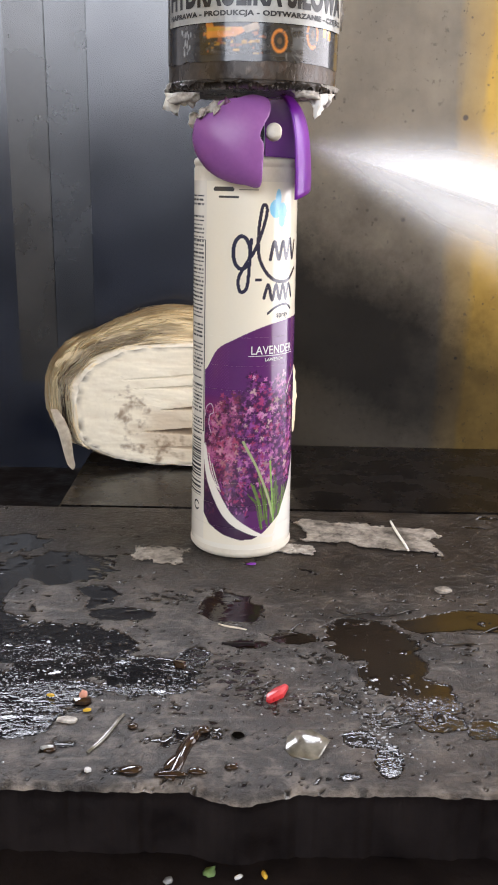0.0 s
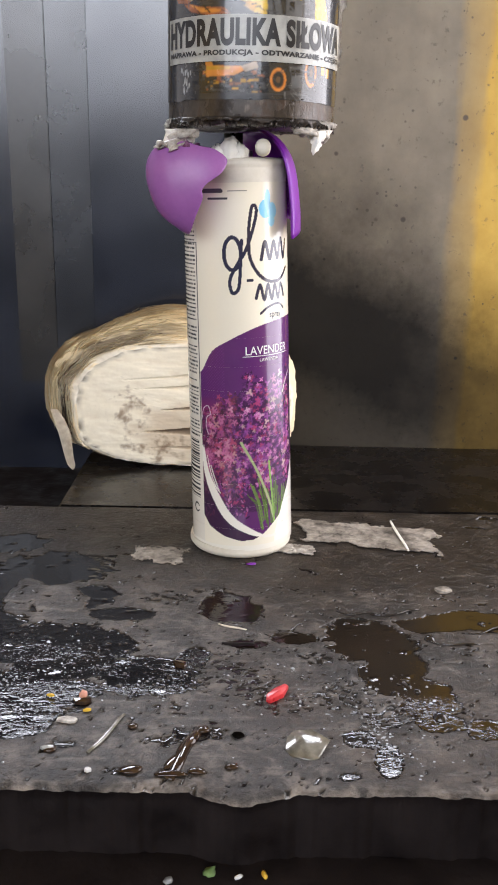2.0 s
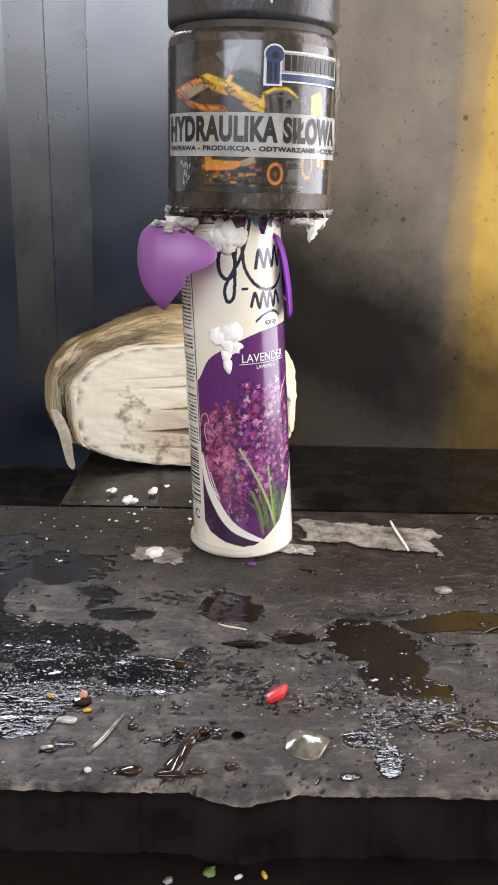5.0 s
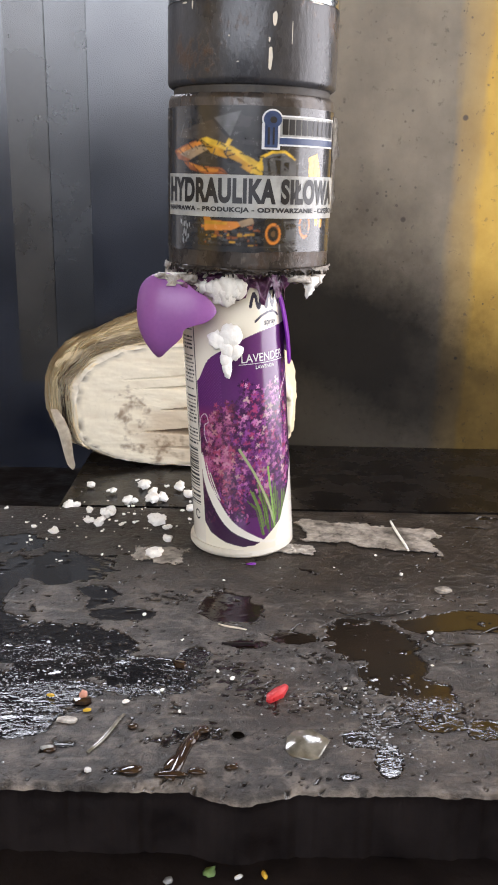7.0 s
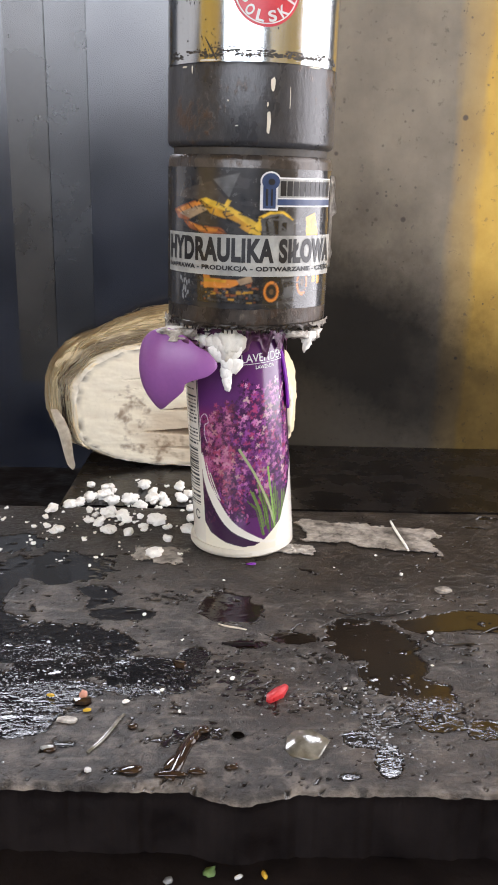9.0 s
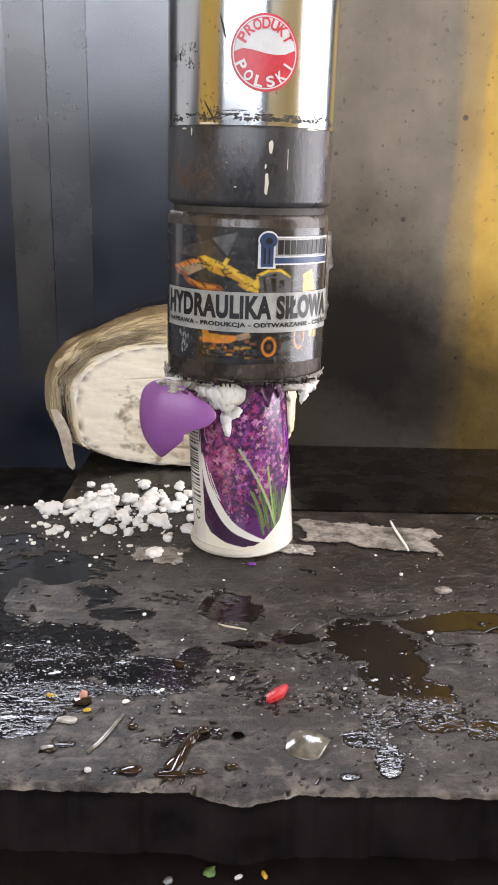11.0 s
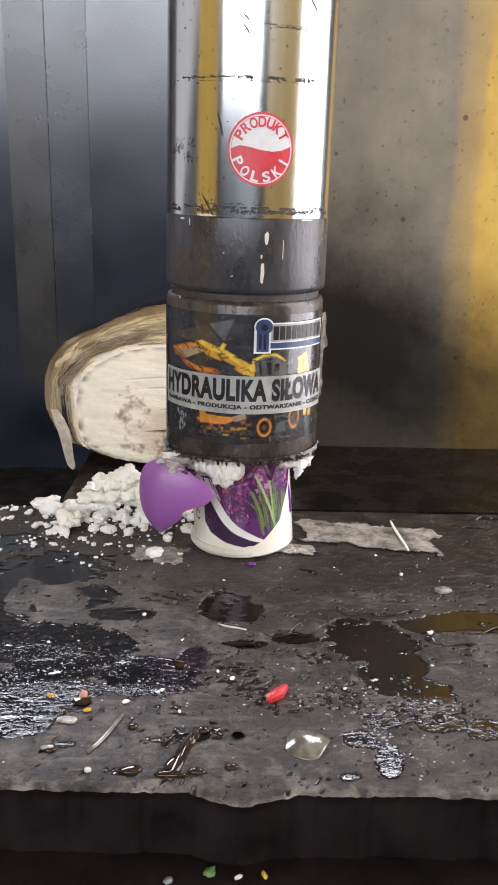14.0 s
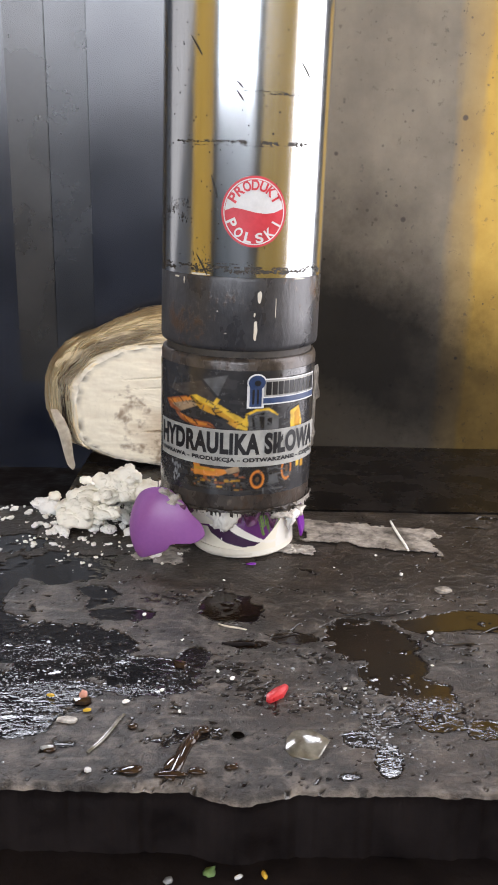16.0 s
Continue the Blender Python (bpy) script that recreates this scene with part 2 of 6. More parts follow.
M = {
    "block": block_material(),
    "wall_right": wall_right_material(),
    "wall_left": surface("dark_blue_paint", (0.003, 0.0042, 0.0095), (0.006, 0.0092, 0.021), 14, (0.19, 0.26), 0.0, (0.03, 0.0004), 180, spec=0.82),
    "wall_strip": surface("grey_brown_paint", (0.011, 0.0095, 0.008), (0.02, 0.0175, 0.015), 18, (0.23, 0.31), 0.0, (0.04, 0.0004), 200, spec=0.72),
    "wall_panel": surface("dull_blue_grey_paint", (0.0065, 0.0075, 0.0105), (0.012, 0.014, 0.019), 18, (0.22, 0.3), 0.0, (0.04, 0.0004), 200, spec=0.75),
    "plate": surface("oily_black_plate", (0.005, 0.004, 0.0036), (0.015, 0.012, 0.0105), 45, (0.12, 0.4), 0.0, (0.3, 0.0006), 300, spec=0.35),
    "bed": surface("grimy_shaded_black", (0.006, 0.0042, 0.0042), (0.0145, 0.0105, 0.010), 60, (0.5, 0.8), 0.0, (0.4, 0.001), 300, spec=0.14),
    "yellow": surface("chipped_yellow_paint", (0.5, 0.3, 0.045), (0.64, 0.42, 0.08), 12, (0.35, 0.5), 0.0, (0.1, 0.0005), 200),
    "hall": surface("grey_hall_plaster", (0.34, 0.36, 0.4), (0.44, 0.46, 0.5), 2, (0.8, 0.9), 0.0, (0.1, 0.002), 40),
    "concrete": surface("concrete_floor", (0.16, 0.155, 0.15), (0.25, 0.24, 0.23), 3, (0.7, 0.9), 0.0, (0.2, 0.002), 60),
    "chrome": surface("ground_chrome", (0.49, 0.51, 0.515), (0.61, 0.625, 0.63), 60, (0.14, 0.2), 1.0, (0.04, 0.0002), 900, (1, 1, 0.06)),
    "collar": worn_metal("blackened_collar", (0.022, 0.022, 0.025), (0.068, 0.068, 0.073), (0.085, 0.045, 0.022), (0.17, 0.155, 0.14), (0.24, 0.42), 0.02),
    "head": worn_metal("stained_ram_steel", (0.026, 0.021, 0.019), (0.105, 0.088, 0.074), (0.05, 0.026, 0.014), (0.27, 0.23, 0.18), (0.2, 0.42), 0.07, 0.25),
    "scratch": surface("black_score", (0.02, 0.018, 0.015), (0.06, 0.05, 0.04), 300, (0.5, 0.7)),
    "silver": surface("silver_print", (0.24, 0.24, 0.225), (0.44, 0.44, 0.41), 45, (0.25, 0.4), 0.0, (0.05, 0.0002), 300, coat=0.3),
    "black_ink": surface("black_ink", (0.008, 0.008, 0.01), (0.016, 0.016, 0.018), 80, (0.3, 0.4)),
    "yellow_ink": surface("yellow_ink", (0.62, 0.36, 0.03), (0.75, 0.5, 0.06), 90, (0.28, 0.38)),
    "grey_ink": surface("grey_ink", (0.2, 0.21, 0.22), (0.34, 0.35, 0.36), 110, (0.3, 0.4)),
    "blue_ink": surface("blue_ink", (0.022, 0.04, 0.1), (0.04, 0.07, 0.16), 90, (0.3, 0.4)),
    "white_ink": surface("white_ink", (0.6, 0.6, 0.6), (0.74, 0.74, 0.74), 90, (0.3, 0.4)),
    "red_ink": surface("red_ink", (0.52, 0.035, 0.05), (0.66, 0.06, 0.08), 90, (0.3, 0.4)),
    "navy_ink": surface("navy_ink", (0.014, 0.014, 0.03), (0.024, 0.024, 0.045), 90, (0.25, 0.35)),
    "sticker": painted("worn_sticker_print", 0.23, 0.05, 0.5, 0.0, (0.12, 0.0003), 260),
    "crushed": surface("crumpled_printed_tin", (0.010, 0.004, 0.014), (0.17, 0.05, 0.13), 130, (0.25, 0.45), 0.2, (0.5, 0.001), 380),
    "rag": surface("torn_grey_film", (0.16, 0.135, 0.11), (0.62, 0.58, 0.52), 160, (0.35, 0.6), 0.0, (0.5, 0.001), 500),
    "can": painted("printed_tin", 0.2, 0.03, 0.35),
    "wood": painted("split_wood", 0.7, 0.08, 0.0, 0.0, (0.22, 0.0005), 420),
    "tin": surface("bare_tin", (0.45, 0.44, 0.42), (0.6, 0.59, 0.57), 60, (0.25, 0.4), 1.0),
    "cream": surface("cream_plastic", (0.6, 0.55, 0.45), (0.7, 0.65, 0.55), 60, (0.4, 0.5)),
    "purple": surface("purple_plastic", (0.24, 0.08, 0.28), (0.29, 0.105, 0.33), 30, (0.34, 0.42), 0.0, (0.04, 0.0002), 500),
    "violet": surface("violet_plastic", (0.15, 0.012, 0.27), (0.19, 0.018, 0.33), 30, (0.25, 0.35), 0.0, (0.04, 0.0002), 500),
    "foam": surface("white_foam", (0.90, 0.87, 0.80), (0.97, 0.955, 0.91), 160, (0.8, 0.95), 0.0, (0.4, 0.0011), 700),
    "heapfoam": surface("cream_white_foam", (0.91, 0.86, 0.72), (0.96, 0.93, 0.83), 160, (0.8, 0.95), 0.0, (0.35, 0.001), 600),
    "wetfoam": surface("cream_foam", (0.68, 0.64, 0.56), (0.82, 0.79, 0.71), 120, (0.5, 0.8), 0.0, (0.5, 0.0012), 380),
    "paper": surface("torn_paper", (0.055, 0.045, 0.036), (0.50, 0.45, 0.385), 85, (0.6, 0.85), 0.0, (0.6, 0.0012), 420),
    "splinter": surface("pale_bark", (0.52, 0.44, 0.33), (0.80, 0.73, 0.60), 160, (0.6, 0.8), 0.0, (0.5, 0.001), 420),
    "straw": surface("pale_splinter", (0.5, 0.44, 0.33), (0.72, 0.66, 0.54), 200, (0.5, 0.7)),
    "blush": surface("pinkish_crumb", (0.5, 0.22, 0.15), (0.66, 0.34, 0.24), 300, (0.35, 0.5)),
    "red": surface("red_plastic", (0.48, 0.02, 0.025), (0.62, 0.04, 0.045), 200, (0.25, 0.4)),
    "water": surface("dark_wet_gloss", (0.012, 0.010, 0.009), (0.03, 0.025, 0.022), 90, (0.03, 0.06), 0.0, (0.05, 0.0003), 400),
    "oil": surface("dark_brown_oil", (0.014, 0.008, 0.005), (0.045, 0.026, 0.015), 120, (0.03, 0.06), 0.0, (0.06, 0.0004), 300),
    "pit": surface("pit_shade", (0.0015, 0.0012, 0.001), (0.004, 0.0035, 0.003), 300, (0.85, 0.95), spec=0.0),
    "bead": surface("glint_water_beads", (0.12, 0.13, 0.14), (0.5, 0.52, 0.55), 300, (0.05, 0.15), 0.0, (0.05, 0.0003), 600, coat=0.5),
    "flake": surface("clear_flake", (0.07, 0.062, 0.045), (0.2, 0.185, 0.15), 120, (0.06, 0.16), 0.0, (0.3, 0.0008), 260, coat=0.6),
    "green": surface("green_leaf_bit", (0.09, 0.16, 0.05), (0.16, 0.26, 0.09), 200, (0.5, 0.7)),
    "mist": mist_material(),
    "droplet": surface("white_droplets", (0.86, 0.86, 0.86), (0.92, 0.92, 0.92), 60, (0.8, 0.9), 0.0, (0.0, 0.0001)),
}


# ---- building helpers ----
def part(name, bm, material, parent=None, label="", smooth=True):
    me = bpy.data.meshes.new(name)
    bm.to_mesh(me)
    bm.free()
    me.materials.append(M[material])
    if smooth:
        me.shade_smooth()
    ob = new(name, me)
    if parent is not None:
        ob.parent = parent
    if label:
        ob["label"] = label
    return ob


def box(x0, x1, y0, y1, z0, z1, bevel=0.0, bm=None):
    own = bm is None
    bm = bmesh.new() if own else bm
    r = bmesh.ops.create_cube(bm, size=1.0)
    for v in r["verts"]:
        v.co = Vector(((x0 + x1) / 2 + v.co.x * (x1 - x0), (y0 + y1) / 2 + v.co.y * (y1 - y0), (z0 + z1) / 2 + v.co.z * (z1 - z0)))
    if bevel:
        bmesh.ops.bevel(bm, geom=list({e for v in r["verts"] for e in v.link_edges}), offset=bevel, segments=2, affect="EDGES")
    return bm


def lathe(profile, seg=96, wobble=None):
    """A turned body: profile of (radius, height), from bottom to top."""
    bm = bmesh.new()
    rings = []
    for k, (r, z) in enumerate(profile):
        ring = []
        for i in range(seg):
            a = 2 * math.pi * i / seg
            dr, dz = wobble(a, k) if wobble else (0, 0)
            ring.append(bm.verts.new(((r + dr) * math.sin(a), -(r + dr) * math.cos(a), z + dz)))
        rings.append(ring)
    for a, b in zip(rings, rings[1:]):
        for i in range(seg):
            bm.faces.new((a[i], a[(i + 1) % seg], b[(i + 1) % seg], b[i]))
    for k, flip in ((0, -1), (-1, 1)):
        if profile[k][0] > 1e-5:
            bm.faces.new([bm.verts.new(v.co) for v in rings[k][::flip]])
    return bm


def wrap(bm, radius, off):
    """Lays a flat print (x along the arc, z up) on an upright cylinder's front."""
    step = 0.003
    xs = [v.co.x for v in bm.verts]
    n0, n1 = math.ceil(min(xs) / step), math.floor(max(xs) / step)
    for k in range(n0, n1 + 1):
        bmesh.ops.bisect_plane(bm, geom=bm.verts[:] + bm.edges[:] + bm.faces[:], plane_co=(k * step, 0, 0), plane_no=(1, 0, 0))
    for v in bm.verts:
        a = v.co.x / radius
        v.co = Vector(((radius + off) * math.sin(a), -(radius + off) * math.cos(a), v.co.z))
    bmesh.ops.recalc_face_normals(bm, faces=bm.faces[:])
    for f in bm.faces:
        c = f.calc_center_median()
        if f.normal.x * c.x + f.normal.y * c.y < 0:
            f.normal_flip()
    return bm


def flat(polys):
    """Flat shapes in millimetres, upright."""
    bm = bmesh.new()
    for p in polys:
        bm.faces.new([bm.verts.new((x / 1000, 0, z / 1000)) for x, z in p])
    return bm


def disc(cx, cz, rx, rz, seg=40):
    return [(cx + rx * math.cos(2 * math.pi * i / seg), cz + rz * math.sin(2 * math.pi * i / seg)) for i in range(seg)]


def rectangle(x0, x1, z0, z1):
    return [(x0, z0), (x1, z0), (x1, z1), (x0, z1)]


def annulus(cx, cz, rx, rz, k, seg=40):
    o, i = disc(cx, cz, rx, rz, seg), disc(cx, cz, rx * k, rz * k, seg)
    return [[o[j], o[(j + 1) % seg], i[(j + 1) % seg], i[j]] for j in range(seg)]


def stroke(points, width):
    """A ribbon of even width along a line."""
    out = []
    for (x0, z0), (x1, z1) in zip(points, points[1:]):
        d = math.hypot(x1 - x0, z1 - z0) or 1
        nx, nz = -(z1 - z0) / d * width / 2, (x1 - x0) / d * width / 2
        out.append([(x0 + nx, z0 + nz), (x0 - nx, z0 - nz), (x1 - nx, z1 - nz), (x1 + nx, z1 + nz)])
    return out


def lettering(words, x0, x1, z0, z1, bold=0.0):
    """Letters filling a box, in millimetres, upright."""
    cu = bpy.data.curves.new("letters", "FONT")
    cu.body = words
    cu.offset = bold
    cu.space_character = 1.0 + bold * 1.6
    ob = bpy.data.objects.new("letters", cu)
    scene.collection.objects.link(ob)
    dg = bpy.context.evaluated_depsgraph_get()
    me = bpy.data.meshes.new_from_object(ob.evaluated_get(dg))
    bm = bmesh.new()
    bm.from_mesh(me)
    bpy.data.objects.remove(ob)
    bpy.data.meshes.remove(me)
    xs, ys = [v.co.x for v in bm.verts], [v.co.y for v in bm.verts]
    lo, hi, bo, to = min(xs), max(xs), min(ys), max(ys)
    for v in bm.verts:
        v.co = Vector(((x0 + (v.co.x - lo) / (hi - lo) * (x1 - x0)) / 1000, 0, (z0 + (v.co.y - bo) / (to - bo) * (z1 - z0)) / 1000))
    return bm


def fbm(x, y, z=0.0, octaves=4):
    s, a = 0.0, 0.5
    for k in range(octaves):
        s += a * noise.noise((x, y, z))
        x, y, z, a = x * 2.1, y * 2.1, z * 2.1, a * 0.5
    return s


def cluster(seed, n=6, spread=(0.7, 0.6, 0.35), level=2, rough=0.4):
    """A fluffy clump of several rough blobs."""
    rnd = random.Random(seed)
    bm = bmesh.new()
    for k in range(n):
        c = Vector((rnd.gauss(0, 0.5) * spread[0], rnd.gauss(0, 0.5) * spread[1], abs(rnd.gauss(0, 0.5)) * spread[2])) if k else Vector()
        r = rnd.uniform(0.3, 0.6) if k else 0.72
        g = bmesh.ops.create_icosphere(bm, subdivisions=level, radius=1.0)
        o = Vector((seed * 3.7, k * 5.1, 0))
        for v in g["verts"]:
            d = v.co.normalized()
            q = r * (1 + rough * 1.3 * noise.noise(d * 1.7 + o) + rough * 0.8 * noise.noise(d * 4.5 + o) + (rough * 0.25 * noise.noise(d * 11 + o) if level > 2 else 0))
            v.co = c + Vector((d.x * q, d.y * q, d.z * q * 0.9))
    return bm


def lump_mesh(seed, rough=0.35, level=2, flatten=0.75):
    rnd = random.Random(seed)
    bm = bmesh.new()
    bmesh.ops.create_icosphere(bm, subdivisions=level, radius=1.0)
    o = Vector((rnd.uniform(-50, 50), rnd.uniform(-50, 50), rnd.uniform(-50, 50)))
    for v in bm.verts:
        n = v.co.normalized()
        k = 1 + rough * noise.noise(n * 1.3 + o) * 1.6 + rough * 0.6 * noise.noise(n * 3.6 + o)
        v.co = Vector((n.x * k, n.y * k, max(n.z * k, -0.55) * flatten))
    return bm


# ---- motion of the ram, used by several things ----
RAM_R = 0.0387
RAM_X = [(0.0, 0.0022, 0.2), (4.0, 0.0018, 0.3), (9.0, 0.0012, 0.5), (13.0, 0.0002, 0.7), (15.0, -0.0012, 0.8), (16.0, -0.0034, 0.95)]


def between(t, rows, k=1):
    for a, b in zip(rows, rows[1:]):
        if t <= b[0]:
            f = max(0.0, (t - a[0]) / (b[0] - a[0]))
            return a[k] + (b[k] - a[k]) * f
    return rows[-1][k]


RAM_Z = [(0.0, 0.2248), (0.5, 0.2236), (0.95, 0.2222), (1.5, 0.2161), (3.5, 0.1909), (7.0, 0.1464), (9.0, 0.1211), (12.5, 0.0772), (14.5, 0.0512), (16.0, 0.0318)]


def ram_z(t):
    return between(t, RAM_Z)


# ---- the large structure ----
def bed_block():
    bm = bmesh.new()
    nx, ny = 520, 300
    xs = np.linspace(-0.21, 0.23, nx)
    rows = []
    layers = {k: bm.verts.layers.float.new(k) for k in ("wet", "brown", "froth", "pale", "film")}

    def blob(x, y, cx, cy, rx, ry):
        return max(0.0, 1.0 - math.hypot((x - cx) / rx, (y - cy) / ry))

    # puddles, dry islands between them, beaded stretches and glinting runs
    wet_left = ((-0.1188, -0.0027, 0.0208, 0.016), (-0.0914, -0.0322, 0.0365, 0.0251), (-0.1106, -0.0554, 0.0066, 0.0332), (-0.0677, -0.0625, 0.0158, 0.0146), (-0.0519, -0.0803, 0.0189, 0.0084),
                (-0.0724, -0.1095, 0.0399, 0.0258), (-0.077, -0.1396, 0.0367, 0.0254), (-0.037, -0.1301, 0.0289, 0.0195), (-0.0807, -0.1584, 0.0265, 0.0198), (-0.0178, -0.1165, 0.0092, 0.0095), (-0.1350, -0.09, 0.05, 0.08))
    dry_left = ((-0.1009, -0.0621, 0.0089, 0.022), (-0.0805, -0.0682, 0.0142, 0.0142), (-0.0315, -0.095, 0.0171, 0.0125), (-0.0421, -0.1691, 0.0278, 0.0126), (-0.0172, -0.1563, 0.0227, 0.0116), (-0.0667, -0.1825, 0.0227, 0.0116))
    wet_mid = ((-0.0041, -0.0712, 0.0181, 0.0181), (0.0052, -0.1042, 0.0119, 0.0047), (0.0245, -0.0987, 0.0146, 0.0067))
    wet_right = ((0.0558, -0.0999, 0.0243, 0.0228), (0.0641, -0.1244, 0.0171, 0.0238), (0.0743, -0.1421, 0.0152, 0.0183), (0.0854, -0.0837, 0.0228, 0.0112), (0.1064, -0.0803, 0.0205, 0.0124), (0.0753, -0.1585, 0.0103, 0.0082), (0.093, -0.1614, 0.0082, 0.0081))
    dry_right = ((0.039, -0.1274, 0.0108, 0.0121), (0.0971, -0.1189, 0.0174, 0.0187), (0.0715, -0.0764, 0.0155, 0.0054), (0.104, -0.15, 0.018, 0.012))
    beaded = ((0.0441, -0.1432, 0.0173, 0.0147), (0.0573, -0.1556, 0.0167, 0.012), (0.0331, -0.1147, 0.0093, 0.0062), (0.0054, -0.1367, 0.0153, 0.0115), (0.0182, -0.1478, 0.0127, 0.0108), (-0.0319, -0.0639, 0.0158, 0.0079), (-0.012, -0.125, 0.02, 0.02))
    runs = ((0.0534, -0.1819, 0.0058, 0.0117), (0.0453, -0.1696, 0.008, 0.007), (0.0901, -0.1649, 0.0081, 0.0046), (0.0392, -0.1896, 0.0056, 0.0029))

    def most(x, y, spots):
        return min(1.0, 2.4 * max(blob(x, y, *q) for q in spots))

    def masks(x, y):
        n = fbm(x * 60, y * 80, 3.0, 5)
        n2 = fbm(x * 170, y * 240, 8.0, 3)
        n3 = fbm(x * 26 + y * 18, y * 85, 14.0, 4)
        left, right, mid = most(x, y, wet_left), most(x, y, wet_right), most(x, y, wet_mid)
        spark = most(x, y, runs)
        wet = max(left - 1.2 * most(x, y, dry_left), right - 1.1 * most(x, y, dry_right), mid * 0.85) + 0.75 * n + 0.75 * n2 + 0.9 * n3
        wet = min(1.0, max(0.0, (wet - 0.42) / 0.09))
        fleck = fbm(x * 300, y * 400, 21.0, 3) + 0.35 * n - 0.285 - (0.1 if y > -0.05 else 0.0) + 0.3 * most(x, y, beaded) + 0.2 * spark
        wet = max(wet, min(0.9, max(0.0, fleck / 0.08)))
        wet = max(wet, min(1.0, max(0.0, (spark + 0.9 * n + 0.7 * n2 - 0.42) / 0.15)))
        brown = min(1.0, max(0.0, (max(right, mid * 0.8) * 1.3 + n * 0.8 - spark * 2)))
        froth = 0.14 + 0.86 * min(1.0, max(blob(x, y, -0.07, -0.12, 0.09, 0.06) * 0.55, blob(x, y, -0.085, -0.152, 0.075, 0.045) * 1.7, blob(x, y, -0.04, -0.138, 0.06, 0.028) * 1.1, blob(x, y, 0.06, -0.152, 0.05, 0.016)))
        froth = max(froth, 0.6 * most(x, y, beaded))
        froth = max(froth, min(0.95, spark * 1.6))
        scrape = max(blob(x, y, -0.041, -0.012, 0.018, 0.014), blob(x, y, 0.055, 0.02, 0.028, 0.012) * 0.8, blob(x, y, 0.02, 0.01, 0.015, 0.012) * 0.7)
        edge = max(0.0, 1.0 - (y + 0.197) / 0.008) * 0.6
        pale = min(1.0, max(0.0, (scrape * 1.3 + n2 * 1.2 + n * 0.5 - 0.35) * 3)) * 0.75
        pale = max(pale, min(1.0, max(0.0, edge + n * 0.9 + n2 * 0.7 - 0.15)))
        pale *= 1.0 - min(1.0, 2.5 * blob(x, y, 0.004, -0.19, 0.02, 0.012))
        film = min(1.0, max(0.0, (y + 0.057 + 0.006 * n3 + 0.004 * n2) / 0.006)) * min(1.0, max(0.0, 0.75 + 0.9 * n))
        return wet, brown, froth, pale, film

    for j in range(ny):
        row = []
        for x in xs:
            f = -0.197 + 0.0022 * fbm(x * 45, 1.0, 0, 4) + 0.0018 * fbm(x * 240, 4.0, 0, 4)
            f -= 0.0045 * max(0.0, 1 - abs(x - 0.004) / 0.017) ** 0.7
            y = f + (0.0525 - f) * j / (ny - 1)
            w, b, fr, p, fm = masks(x, y)
            d = y - f
            z = 0.0004 * fbm(x * 30, y * 30, 5, 4) * (1 - 0.7 * w) - 0.0003 * w
            z -= 0.0022 * math.exp(-d / 0.0022) * (1 + 0.8 * fbm(x * 90, 2, 0, 3)) + 0.0018 * max(0.0, 1 - math.hypot((x - 0.004) / 0.017, d / 0.012))
            z -= 0.0022 * max(0.0, 1 - ((x - 0.002) ** 2 + (y + 0.1686) ** 2) / 0.0028 ** 2)
            z += 0.0014 * max(0.0, fbm(x * 120, y * 160, 12, 3) - 0.2) + 0.00035 * fbm(x * 400, y * 400, 15, 2) * (1 - w)
            v = bm.verts.new((x, y, z))
            v[layers["wet"]], v[layers["brown"]], v[layers["froth"]], v[layers["pale"]], v[layers["film"]] = w, b, fr, p, fm
            row.append(v)
        rows.append(row)
    for a, c in zip(rows, rows[1:]):
        for i in range(nx - 1):
            bm.faces.new((a[i], a[i + 1], c[i + 1], c[i]))
    # front face, its shade put into a black colour, then the back and ends
    face = bmesh.new()
    front = [[face.verts.new(v.co) for v in rows[0]]]
    for depth in (0.003, 0.007, 0.012, 0.017, 0.022, 0.027):
        front.append([face.verts.new((v.co.x, v.co.y + 0.0012 + 0.0022 * fbm(v.co.x * 60, depth * 130, 9, 4), -depth - 0.0012 * fbm(v.co.x * 70, depth * 90, 3, 3))) for v in rows[0]])
    for a, c in zip(front, front[1:]):
        for i in range(nx - 1):
            face.faces.new((c[i], c[i + 1], a[i + 1], a[i]))
    back = [bm.verts.new((v.co.x, v.co.y, -0.027)) for v in rows[-1]]
    for i in range(nx - 1):
        bm.faces.new((rows[-1][i], rows[-1][i + 1], back[i + 1], back[i]))
    tagged(part("bed_block_face", face, "bed"), "front face of the steel block, its shade put into black", "press bed", kind="structure")
    ob = part("bed_block", bm, "block")
    return tagged(ob, "scuffed dark steel block, wet with oily water", "press bed", kind="structure")


bed_block()


def structure(name, bm, material, label, category, smooth=False):
    return tagged(part(name, bm, material, smooth=smooth), label, category, kind="structure")


structure("lower_bed", box(-0.5, 0.5, -0.75, 0.24, -0.12, -0.0272), "bed", "black grimy steel press bed under the block", "press bed")
structure("rear_plate", box(-0.111, 0.40, 0.0625, 0.199, -0.027, -0.003, 0.0015), "plate", "oily black steel plate behind the block", "plate")
structure("wall_back_right", box(0.012, 0.235, 0.2, 0.24, -0.027, 0.307), "wall_right", "sooty steel plate, yellow towards its right edge", "wall")
structure("wall_back_left", box(-0.24, 0.010, 0.206, 0.24, -0.027, 0.307), "wall_left", "dark blue painted steel back plate", "wall")
structure("wall_strip", box(-0.1660, -0.1385, 0.2044, 0.2064, 0.041, 0.3065, 0.0004), "wall_strip", "grey brown steel strip on the back plate", "wall")
